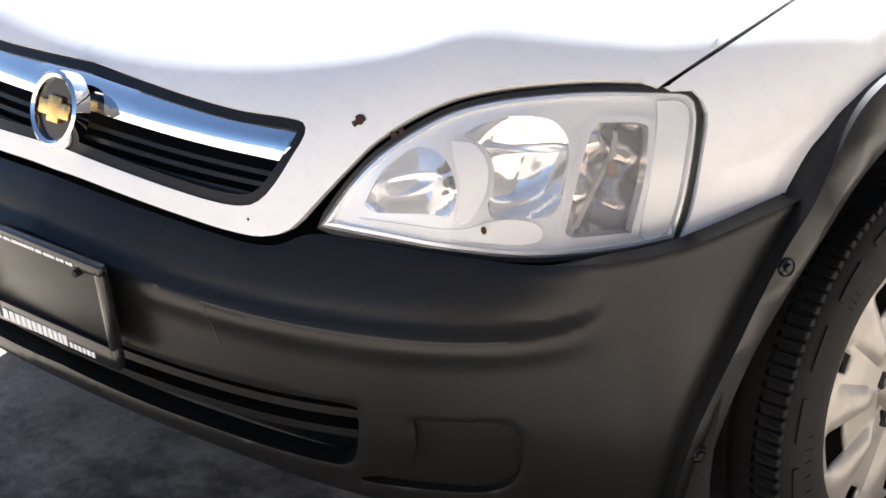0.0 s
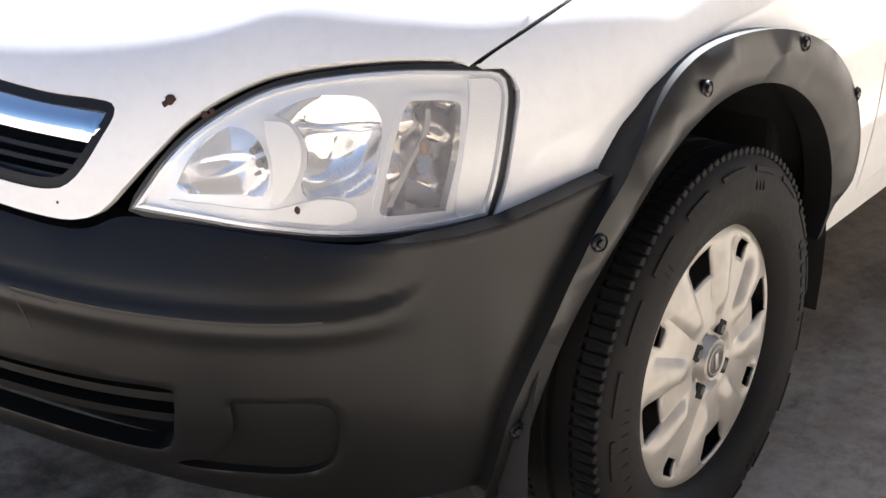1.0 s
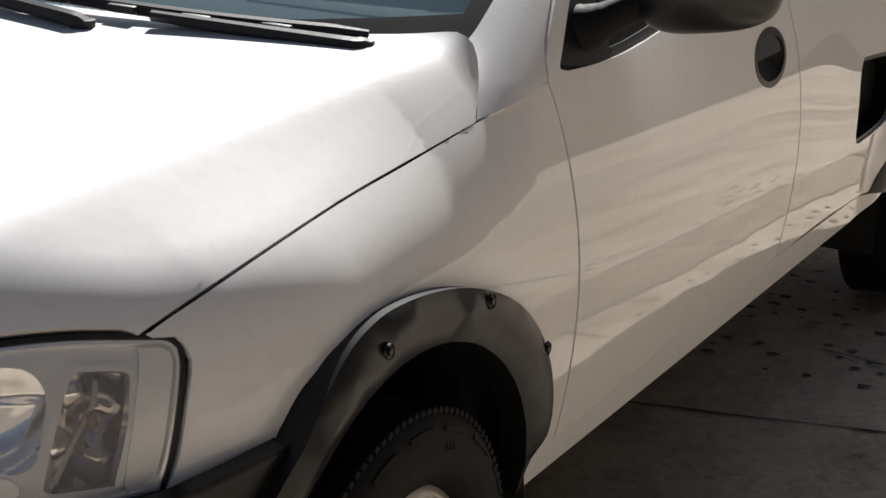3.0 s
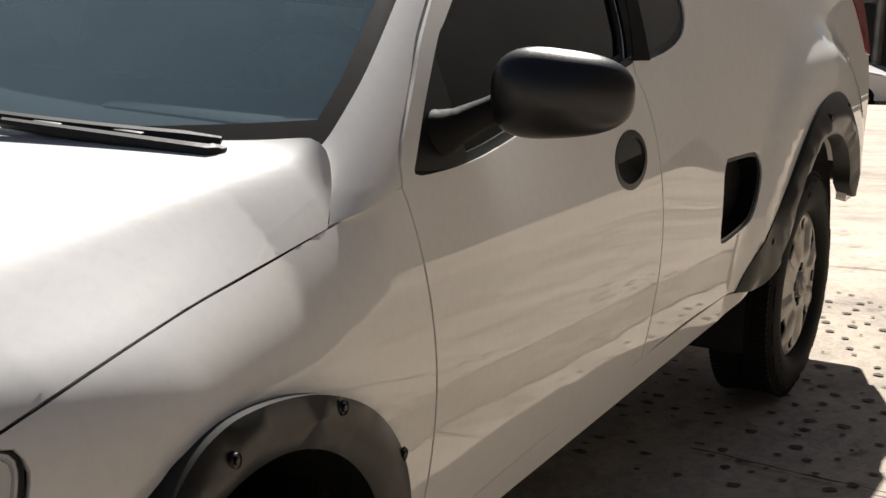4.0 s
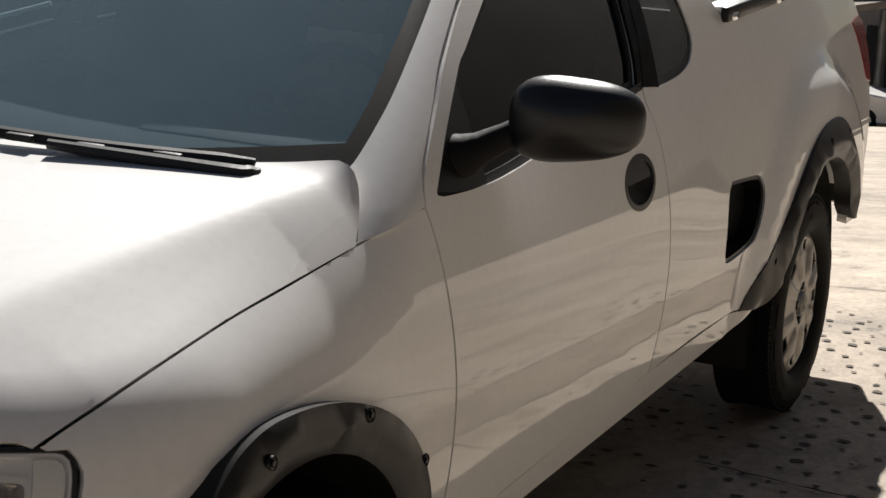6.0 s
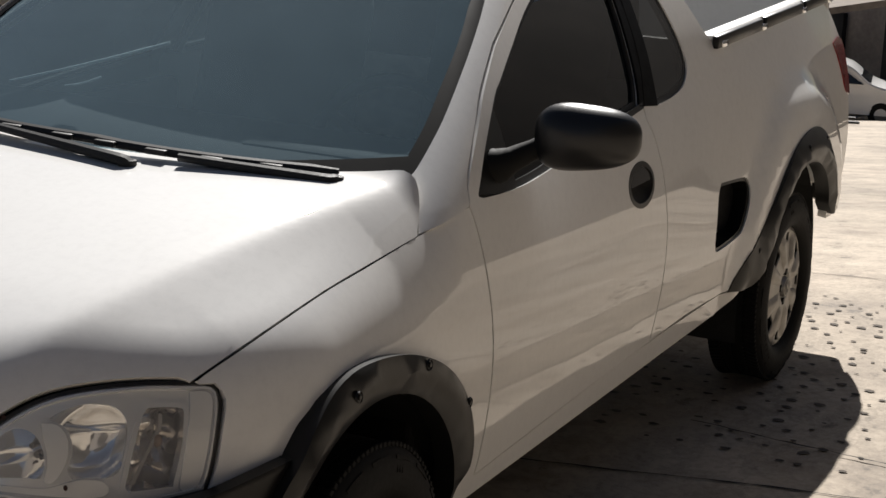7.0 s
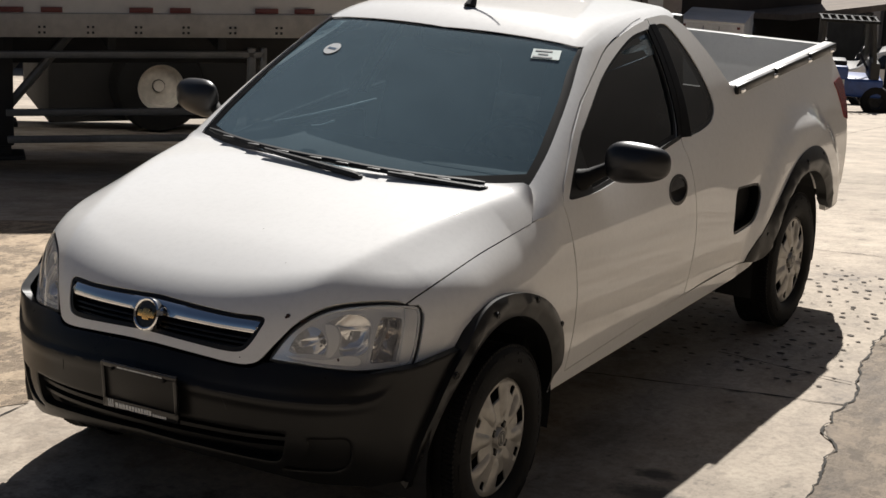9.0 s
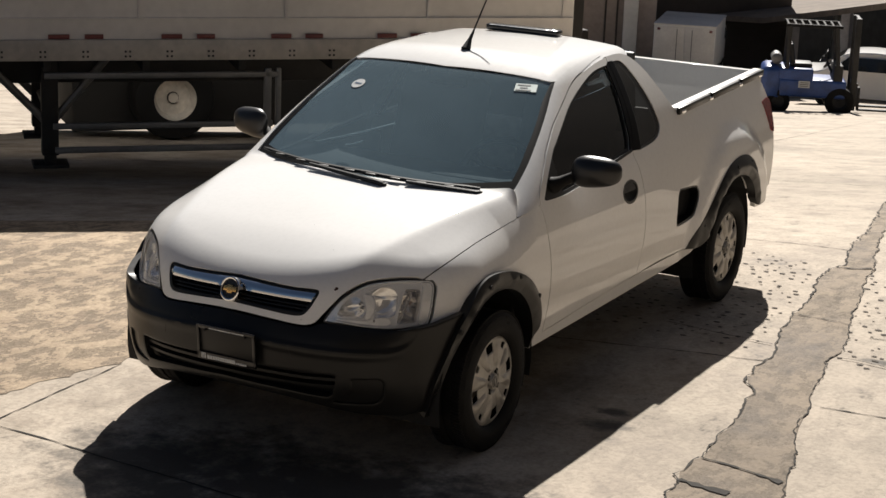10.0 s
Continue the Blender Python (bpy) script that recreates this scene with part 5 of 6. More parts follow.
for x0, z0, x1, z1, px, pz in ((-0.60, 1.030, 0.10, 1.030, 0.16, 1.000), (-0.05, 1.032, 0.54, 1.012, 0.555, 0.998)):
    bm = bmesh.new()
    line = [on_screen(x0 + (x1 - x0) * k / 12, z0 + (z1 - z0) * k / 12, 0.014)[0] for k in range(13)]
    tube(bm, line, [0.006] + [0.0105] * 11 + [0.006], 8)
    wiper = part("wiper", bm, SEAL, TRUCK, "black windscreen wiper")
    bm = bmesh.new()
    arm = [on_screen(px, pz, 0.022)[0], on_screen(px * 0.7 + x1 * 0.3, pz * 0.6 + z1 * 0.4, 0.034)[0], on_screen((x0 + x1) / 2, (z0 + z1) / 2, 0.028)[0]]
    tube(bm, [arm[0] + (arm[1] - arm[0]) * k / 4 for k in range(4)] + [arm[1] + (arm[2] - arm[1]) * k / 8 for k in range(9)], [0.015] * 4 + [0.013 - 0.0006 * k for k in range(9)], 8)
    rod(bm, arm[0] + Vector((0, 0, -0.02)), arm[0] + Vector((0, 0, 0.012)), 0.013)
    part("wiper_arm", bm, SEAL, wiper)
    for k in (0.2, 0.4, 0.6, 0.8):
        bm = bmesh.new()
        c = on_screen(x0 + (x1 - x0) * k, z0 + (z1 - z0) * k, 0.021)[0]
        box(bm, (0.05, 0.012, 0.012), c, 0.003)
        part("wiper_clip", bm, SEAL, wiper)
bm = bmesh.new()
tube(bm, [(0, 1.15, 1.452), (0, 1.165, 1.47), (0, 1.19, 1.50), (0, 1.22, 1.53)], [0.024, 0.018, 0.009, 0.006], 12)
tube(bm, [(0, 1.20, 1.51), (0, 1.35, 1.68), (0, 1.52, 1.88)], [0.005, 0.0035, 0.002], 6)
part("antenna", bm, SEAL, TRUCK, "black whip antenna on the roof")
bm = bmesh.new()
box(bm, (0.40, 0.07, 0.030), (-0.05, 1.86, 1.468), 0.008)
lamp3 = part("roof_brake_lamp", bm, GLOSS_BLACK, TRUCK, "black high-level lamp on the roof edge")
bm = bmesh.new()
box(bm, (0.36, 0.02, 0.006), (-0.05, 1.835, 1.483), 0.002)
part("lamp_top", bm, CHROME, lamp3)
bm = bmesh.new()
c, n = on_screen(-0.375, 1.295, -0.0065)
bmesh.ops.create_cone(bm, cap_ends=True, segments=32, radius1=0.034, radius2=0.034, depth=0.001, matrix=Matrix.Translation(c) @ n.to_track_quat("Z", "Y").to_matrix().to_4x4() @ Matrix.Diagonal((1.0, 1.0, 1, 1)))
sticker = part("oval_sticker", bm, WHITE_INK, screen, "round white sticker", smooth=0)
bm = bmesh.new()
box(bm, (0.04, 0.010, 0.001), c + 0.0012 * n, 0, n.to_track_quat("Z", "Y").to_matrix().to_4x4())
part("sticker_bar", bm, simple("sticker_blue", (0.08, 0.14, 0.22), 0.5), sticker, smooth=0)
for x, z in ((0.432, 1.350),):
    c, n = on_screen(x, z, -0.0065)
    q = n.to_track_quat("Z", "Y").to_matrix().to_4x4()
    bm = bmesh.new()
    box(bm, (0.100, 0.056, 0.001), c, 0, q)
    sq = part("paper_sticker", bm, simple("sticker_paper", (0.55, 0.66, 0.62), 0.5), screen, "pale square sticker with dark marks", smooth=0)
    bm = bmesh.new()
    for k, w in enumerate((0.06, 0.035, 0.07)):
        box(bm, (w, 0.008, 0.001), (0, 0, 0), 0, Matrix.Translation(c) @ q @ pose(-0.01, 0.018 - 0.018 * k, 0.0012))
    part("sticker_marks", bm, simple("sticker_ink", (0.16, 0.17, 0.17), 0.5), sq, smooth=0)

# two pale strips behind the windscreen, added in place of bright reflections on it
for x0, z0, x1, z1, r in ((-0.364, 1.081, -0.032, 1.183, 0.0045), (-0.197, 1.091, -0.122, 1.113, 0.003)):
    bm = bmesh.new()
    tube(bm, [on_screen(x0 + (x1 - x0) * k / 8, z0 + (z1 - z0) * k / 8 - 0.004 * math.sin(math.pi * k / 8), -0.018)[0] for k in range(9)], [r * (0.5 + 0.5 * k / 8) for k in range(9)], 8)
    part("streak_strip", bm, simple("pale_streak", (0.62, 0.66, 0.66), 0.5), TRUCK, "pale strip behind the windscreen, shaped as a reflected streak")

# ---- door mirrors and handles
MIRROR_BLACK = simple("mirror_black", (0.013, 0.013, 0.014), 0.34, vary=0.12, grain=260, bump=0.05)
for d, s in zip(DOORS, (1, -1)):
    bm = bmesh.new()
    r = bmesh.ops.create_uvsphere(bm, u_segments=40, v_segments=24, radius=1.0)
    for v in r["verts"]:
        x, y, z = v.co
        e = 2.9
        q = (abs(x) ** e + abs(z) ** e) ** (1 / e)
        f = (math.hypot(x, z) / q) if q > 1e-6 else 1
        x, z = x * f, z * f
        taper = 1 - 0.16 * (x - 0.2)
        y = y * (0.060 if y < 0 else 0.030)
        v.co = Vector((s * (0.902 + 0.108 * x), 0.702 + y + 0.022 * x, 1.066 + 0.066 * z * taper + 0.004 * x))
    mirror_ob = part("door_mirror", bm, MIRROR_BLACK, d, "black plastic door mirror")
    bm = bmesh.new()
    tube(bm, [(s * 0.716, 0.632, 0.992), (s * 0.738, 0.640, 0.998), (s * 0.756, 0.652, 1.010), (s * 0.790, 0.674, 1.030), (s * 0.835, 0.695, 1.050)], [0.042, 0.036, 0.027, 0.022, 0.026], 18)
    part("mirror_arm", bm, RUBBER, mirror_ob)
    # flat glass, turned in towards the driver
    bm = bmesh.new()
    face = Matrix.Translation((s * 0.902, 0.746, 1.066)) @ Vector((s * -0.30, 0.953, 0.042)).to_track_quat("Z", "Y").to_matrix().to_4x4()
    lathe(bm, [(0.0003, 0.0), (0.97, 0.0), (1.0, -0.0015), (1.0, -0.012)], face @ Matrix.Diagonal((0.090, 0.054, 1, 1)), 40)
    part("mirror_glass", bm, MIRROR_GLASS, mirror_ob, "mirror glass")
    tri = [[(0.513, 0.960), (0.60, 0.946), (0.70, 0.942)], [(0.70, 0.942), (0.70, 1.112)], [(0.70, 1.112), (0.605, 1.042), (0.513, 0.960)]]
    panel("mirror_base", tri, "S", flank, PLASTIC, d, gap=0, off=-0.004, depth=0.01, mirror=s < 0)
    cup = [[(1.39 + 0.088 * math.cos(a), 0.836 + 0.056 * math.sin(a)) for a in np.linspace(0, math.tau, 25)]]
    cup_loop = loop_of("S", cup, 0.012)
    handle = part("door_handle", shell(cup_loop, "S", flank, 0.03, 0.003, 0.012, 0.003, holes=[inset(cup_loop, 0.012)], mirror=s < 0), PLASTIC, d, "black round door handle")
    part("handle_cup", shell(inset(cup_loop, 0.010), "S", flank, 0.03, 0.001, 0.006, mirror=s < 0, shape=lambda p: -0.020 * step01(np.hypot((p[:, 1] - 1.39) / 1.55, p[:, 2] - 0.836), 0.05, 0.03)), DARK_IN, handle)
    panel("handle_flap", [[(1.325, 0.838), (1.455, 0.838)], [(1.455, 0.838), (1.445, 0.868), (1.39, 0.880), (1.335, 0.868), (1.325, 0.838)]], "S", flank, GLOSS_BLACK, handle, gap=0, off=0.0, depth=0.012, soft=0.003, mirror=s < 0)

# ---- flare bolts
for s in (1, -1):
    for y, z, fld, swell in ((-0.318, 0.586, bumper_f, 0), (-0.402, 0.356, bumper_f, 0), (-0.103, 0.716, bumper_f, 0), (0.168, 0.704, bumper_f, 0), (0.360, 0.578, bumper_f, 0), (2.66, 0.742, flank, 0), (2.272, 0.50, flank, 0), (2.90, 0.735, flank, 0)):
        cy = 0.0 if y < 1.5 else ARCH_R
        p, n = meet("S", fld, np.array([[y, z]]))
        lift = flare_swell(cy, ARCH_Z)(p)[0]
        c, nn = Vector(p[0] + n[0] * lift) * 1.0, Vector(n[0])
        c.x, nn.x = c.x * s, nn.x * s
        q = Matrix.Translation(c) @ nn.to_track_quat("Z", "Y").to_matrix().to_4x4()
        bm = bmesh.new()
        lathe(bm, [(0.0003, 0.002), (0.004, 0.002), (0.0052, 0.001), (0.0056, -0.002), (0.009, -0.0015), (0.010, 0.0006), (0.0118, -0.003)], q, 20)
        part("flare_bolt", bm, PLASTIC, TRUCK, "black flare bolt in a round pocket")

# ---- cargo bed
bm = bmesh.new()
for s in (1, -1):
    box(bm, (0.03, 1.36, 0.46), (s * 0.628, 2.775, 0.875), 0.004)
    box(bm, (0.26, 0.72, 0.26), (s * 0.55, 2.72, 0.78), 0.03)
box(bm, (1.33, 1.36, 0.03), (0, 2.775, 0.655), 0.004)
box(bm, (1.33, 0.03, 0.46), (0, 2.10, 0.875), 0.004)
bed = part("cargo_bed", bm, BED_PAINT, TRUCK, "worn white cargo bed")
for s in (1, -1):
    tip = pose(0, 0, 0, 1.25, 0, s * 1.28)  # the rails close in and rise a little to the tail
    bm = bmesh.new()
    box(bm, (0.050, 1.34, 0.024), (s * 0.654, 2.80, 1.124), 0.008, tip)
    rail = part("bed_rail", bm, BED_PAINT, bed, "pale rail along the bed side")
    for y0, y1 in ((2.13, 2.58), (2.62, 3.05), (3.09, 3.46)):
        bm = bmesh.new()
        ym = (y0 + y1) / 2
        box(bm, (0.020, y1 - y0, 0.036), (s * (0.700 - 0.0224 * (ym - 2.13)), ym, 1.102 + 0.022 * (ym - 2.13)), 0.004, tip)
        part("rail_strip", bm, PLASTIC, rail, "black rail strip")
    for y in (2.19, 2.60, 3.07, 3.40):
        bm = bmesh.new()
        box(bm, (0.012, 0.05, 0.020), (s * (0.707 - 0.0224 * (y - 2.13)), y, 1.094 + 0.022 * (y - 2.13)), 0.003)
        part("rail_hook", bm, CHROME, rail)
bm = bmesh.new()
box(bm, (1.335, 0.045, 0.67), (0, 3.447, 0.795), 0.012)
box(bm, (1.24, 0.05, 0.03), (0, 3.452, 1.126), 0.008)
part("tailgate", bm, PAINT, TRUCK, "white tailgate with a bright upper edge")
bm = bmesh.new()
box(bm, (1.46, 0.10, 0.16), (0, 3.50, 0.50), 0.03)
part("rear_bumper", bm, PLASTIC, TRUCK)
bm = bmesh.new()
box(bm, (1.47, 0.04, 0.30), (0, 3.425, 0.64), 0.01)
part("rear_panel", bm, PAINT, TRUCK)
for s in (1, -1):
    lp = [[(3.36, 0.985), (3.46, 0.995), (3.495, 0.98)], [(3.495, 0.98), (3.50, 0.85), (3.495, 0.80)], [(3.495, 0.80), (3.44, 0.82), (3.40, 0.90), (3.36, 0.985)]]
    panel("tail_lamp", lp, "S", flank, RED_LENS, TRUCK, gap=0, off=0.008, depth=0.03, soft=0.004, mirror=s < 0, label="red tail lamp")
bm = bmesh.new()
box(bm, (1.06, 0.03, 0.42), (0, 1.96, 1.20), 0.01, pose(0, 0, 0, 10, 0, 0))
part("cab_back", bm, simple("cab_back_dark", (0.012, 0.012, 0.013), 0.5), TRUCK, "dark rear window of the cab")

# ---- cabin
bm = bmesh.new()
box(bm, (1.26, 0.34, 0.20), (0, 0.56, 0.90), 0.06, pose(0, 0, 0, 12, 0, 0), 3)
box(bm, (0.36, 0.18, 0.08), (0.34, 0.60, 0.965), 0.03)
box(bm, (1.18, 0.48, 0.03), (0, 0.45, 0.945), 0.01)
dash = part("dashboard", bm, CABIN_GREY, TRUCK, "dark grey dashboard")
bm = bmesh.new()
sw = Matrix.Translation((0.34, 0.86, 0.93)) @ pose(0, 0, 0, 66, 0, 0)
ring = [sw @ Vector((0.185 * math.cos(a), 0.185 * math.sin(a), 0)) for a in np.linspace(0, math.tau, 40)]
tube(bm, ring, 0.016, 8)
for a in (0, 120, 240):
    rod(bm, sw @ Vector((0, 0, -0.02)), sw @ Vector((0.18 * math.cos(radians(a - 90)), 0.18 * math.sin(radians(a - 90)), 0)), 0.014, seg=8)
rod(bm, sw @ Vector((0, 0, -0.2)), sw @ Vector((0, 0, 0.02)), 0.05, seg=16)
part("steering_wheel", bm, GLOSS_BLACK, TRUCK, "black steering wheel")
for s in (1, -1):
    bm = bmesh.new()
    box(bm, (0.50, 0.52, 0.20), (s * 0.35, 1.22, 0.62), 0.07, None, 4)
    seat = part("seat", bm, SEAT_CLOTH, TRUCK, "dark grey cloth bucket seat")
    bm = bmesh.new()
    box(bm, (0.48, 0.16, 0.62), (s * 0.35, 1.54, 0.94), 0.07, pose(0, 0, 0, -18, 0, 0), 4)
    part("backrest", bm, SEAT_CLOTH, seat)
    bm = bmesh.new()
    box(bm, (0.26, 0.10, 0.18), (s * 0.35, 1.66, 1.29), 0.045, pose(0, 0, 0, -12, 0, 0), 4)
    part("headrest", bm, SEAT_CLOTH, seat)
    bm = bmesh.new()
    box(bm, (0.05, 1.10, 0.50), (s * 0.71, 1.02, 0.68), 0.02)
    part("door_lining", bm, CABIN_GREY, TRUCK)
bm = bmesh.new()
box(bm, (0.86, 0.66, 0.02), (0, 1.50, 1.408), 0.008)
part("headliner", bm, HEADLINER, TRUCK)
bm = bmesh.new()
box(bm, (0.20, 0.02, 0.06), (0, 0.985, 1.335), 0.012)
rod(bm, (0, 0.99, 1.34), (0, 1.02, 1.40), 0.008)
part("inner_mirror", bm, GLOSS_BLACK, TRUCK, "inner rear-view mirror")

# ---------------------------------------------------------------- the yard's vehicles and buildings
TRAILER_WHITE = simple("trailer_white", (0.76, 0.73, 0.69), 0.45, vary=0.10, grain=12, spread=0.8)
STEEL = simple("grey_steel", (0.22, 0.22, 0.215), 0.5, 0.5, vary=0.2, grain=40)
DARK_STEEL = simple("dark_steel", (0.035, 0.034, 0.033), 0.65, 0.2, vary=0.3, grain=30)
DISC_WHITE = simple("wheel_disc_white", (0.68, 0.63, 0.55), 0.6, vary=0.2, grain=20)
RED_MARK = simple("red_reflector", (0.17, 0.035, 0.03), 0.4, vary=0.15)
BLUE = simple("forklift_blue", (0.030, 0.075, 0.26), 0.38, vary=0.18, grain=25, spread=4)
GLASS_DARK = simple("dark_glass", (0.012, 0.014, 0.016), 0.08, vary=0.1)
WALL_GREY = simple("grey_render", (0.66, 0.62, 0.59), 0.9, vary=0.2, grain=9, spread=0.5, bump=0.2)
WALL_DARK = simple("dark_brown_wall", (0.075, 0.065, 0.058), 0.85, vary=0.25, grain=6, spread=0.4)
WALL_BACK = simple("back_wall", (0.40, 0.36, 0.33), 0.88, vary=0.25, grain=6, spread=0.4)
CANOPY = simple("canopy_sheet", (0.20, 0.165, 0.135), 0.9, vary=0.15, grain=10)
PALE_WALL = simple("pale_wall", (0.74, 0.73, 0.71), 0.9, vary=0.12, grain=8, spread=0.4, bump=0.2)


def set_at(ob, x, y, turn, size=1.0):
    ob.matrix_world = pose(x, y, yard_z(x, y), 0, 0, turn) @ Matrix.Scale(size, 4)
    return ob


def disc_wheel(parent, x, y, r, width, axis="x", disc=None, name="wheel"):
    """A truck wheel with its own disc, axle along local x or y."""
    turn = pose(x, y, r, 0, 90, 0) if axis == "x" else pose(x, y, r, 90, 0, 0)
    bm = bmesh.new()
    lathe(bm, [(r * 0.52, -width / 2), (r * 0.80, -width * 0.53), (r * 0.95, -width * 0.48), (r, -width * 0.36), (r, width * 0.36), (r * 0.95, width * 0.48), (r * 0.80, width * 0.53), (r * 0.52, width / 2)], turn, 40)
    tyre = part(name, bm, RUBBER, parent, "black truck tyre")
    for s in (1, -1):
        bm = bmesh.new()
        lathe(bm, [(0.001, s * width * 0.26), (r * 0.12, s * width * 0.27), (r * 0.13, s * width * 0.16), (r * 0.42, s * width * 0.20), (r * 0.50, s * width * 0.42), (r * 0.56, s * width * 0.50)], turn, 36)
        part("disc", bm, disc or DARK_STEEL, tyre)
    return tyre


# semi-trailer: length along local x, its near side at local y = 0
def build_trailer(length=12.9, left=-8.5, top=4.1):
    t = thing("semi_trailer", "white ribbed semi-trailer on its landing legs", "trailer")
    x0, x1, zb = left, left + length, 1.00
    bm = bmesh.new()
    box(bm, (length, 2.5, top - zb), ((x0 + x1) / 2, 1.27, (zb + top) / 2 + 0.01), 0.02)
    body = part("body", bm, TRAILER_WHITE, t)
    for z in (1.34, 1.52, 1.70, 1.90, 2.12, 2.36, 2.60, 2.86, 3.12, 3.40, 3.70):
        bm = bmesh.new()
        box(bm, (length - 0.02, 0.024, 0.014), ((x0 + x1) / 2, 0.012, z), 0.004)
        part("rib", bm, TRAILER_WHITE, body)
    for x in np.arange(x0 + 0.6, x1, 1.22):
        bm = bmesh.new()
        box(bm, (0.03, 0.014, top - 1.32), (x, 0.013, (1.32 + top) / 2), 0.003)
        part("panel_joint", bm, TRAILER_WHITE, body)
    bm = bmesh.new()
    box(bm, (length, 0.05, 0.17), ((x0 + x1) / 2, 0.006, 1.085), 0.006)
    rail = part("bottom_rail", bm, simple("rail_cream", (0.50, 0.46, 0.40), 0.5, vary=0.15, grain=20), t, "cream bottom rail with rivets")
    bm = bmesh.new()
    for x in np.arange(x0 + 0.2, x1, 0.34):
        for dx in (-0.018, 0.018):
            for dz in (-0.02, 0.02):
                box(bm, (0.016, 0.008, 0.016), (x + dx, -0.022, 1.055 + dz), 0)
    tagged(part("rivets", bm, DARK_STEEL, rail, smooth=0), kind="stuff")
    for k, x in enumerate(x0 + 0.3 + 0.28 * (j % 2) + 0.91 * (j // 2) for j in range(28)):
        bm = bmesh.new()
        box(bm, (0.15 if k % 2 else 0.17, 0.006, 0.038), (x, -0.006, 1.195), 0.001)
        part("reflector", bm, RED_MARK, body, "red side marker")
    bm = bmesh.new()
    for y in (0.75, 1.75):
        box(bm, (length - 0.4, 0.10, 0.30), ((x0 + x1) / 2, y, 0.85), 0.01)
    for x in np.arange(x0 + 0.4, x1, 0.8):
        box(bm, (0.06, 2.3, 0.10), (x, 1.25, 0.94), 0.005)
    part("frame", bm, DARK_STEEL, t)
    for y in (0.62, 1.90):
        bm = bmesh.new()
        box(bm, (0.14, 0.14, 0.90), (-0.05, y, 0.55), 0.01)
        leg = part("landing_leg", bm, DARK_STEEL, t, "dark steel landing leg")
        bm = bmesh.new()
        box(bm, (0.30, 0.28, 0.03), (-0.05, y, 0.017), 0.005)
        box(bm, (0.10, 0.10, 0.14), (-0.05, y, 0.09), 0.01)
        part("foot", bm, DARK_STEEL, leg)
        for dx in (-0.62, 0.55):
            bm = bmesh.new()
            rod(bm, (-0.05, y, 0.35), (-0.05 + dx, y, 1.0), 0.035, seg=8)
            part("brace", bm, STEEL, leg)
    bm = bmesh.new()
    rod(bm, (-0.05, 0.62, 0.42), (-0.05, 1.90, 0.42), 0.03, seg=8)
    part("leg_crossbar", bm, DARK_STEEL, t)
    # side guard
    guard = []
    bm = bmesh.new()
    box(bm, (1.95, 0.05, 0.05), (0.85, 0.10, 0.86), 0.008)
    g = part("side_guard", bm, STEEL, t, "grey steel side guard frame")
    for x, w in ((1.72, 0.06), (1.81, 0.045)):
        bm = bmesh.new()
        box(bm, (w, 0.05, 0.72), (x, 0.10, 0.55), 0.008)
        part("guard_post", bm, STEEL, g)
    for z in (0.24, 0.40):
        bm = bmesh.new()
        box(bm, (1.85, 0.04, 0.05), (0.88, 0.10 + 0.2 * (z > 0.3), z), 0.008)
        part("guard_rail", bm, STEEL, g)
    for x in (x0 + 1.2, x0 + 2.5):
        for y in (0.35, 2.15):
            disc_wheel(t, x, y, 0.50, 0.28, "y", DISC_WHITE)
    return t


TRAILER = build_trailer()
set_at(TRAILER, -5.48, 4.71, 44.8, 0.97)


# a second trailer behind it, of which a wheel and the dark flank show under the first
def build_second():
    t = thing("parked_trailer", "parked trailer with pale wheel discs and a shade-black body", "trailer")
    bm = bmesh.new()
    # body heightened out of view to block the sun under the first trailer
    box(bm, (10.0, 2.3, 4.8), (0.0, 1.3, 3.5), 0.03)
    # low black box paints in the shade of the gap below the body
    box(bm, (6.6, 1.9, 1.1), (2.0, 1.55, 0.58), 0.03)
    part("body", bm, simple("shade_black_trailer", (0.018, 0.017, 0.016), 0.8, vary=0.25, grain=6, spread=0.4), t)
    bm = bmesh.new()
    rod(bm, (-0.2, 0.2, 0.48), (-0.2, 2.4, 0.48), 0.07, seg=10)
    box(bm, (0.12, 1.4, 0.62), (-0.2, 1.3, 0.78), 0.01)
    part("axle", bm, DARK_STEEL, t)
    for y in (0.5, 2.1):
        bm = bmesh.new()
        box(bm, (0.14, 0.14, 1.12), (4.6, y, 0.56), 0.01)
        part("landing_leg", bm, DARK_STEEL, t)
    for x in (-0.2,):
        for y in (0.30, 2.30):
            disc_wheel(t, x, y, 0.48, 0.46, "y", DISC_WHITE if y < 1 else DARK_STEEL)
    return t


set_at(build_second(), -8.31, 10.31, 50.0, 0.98)


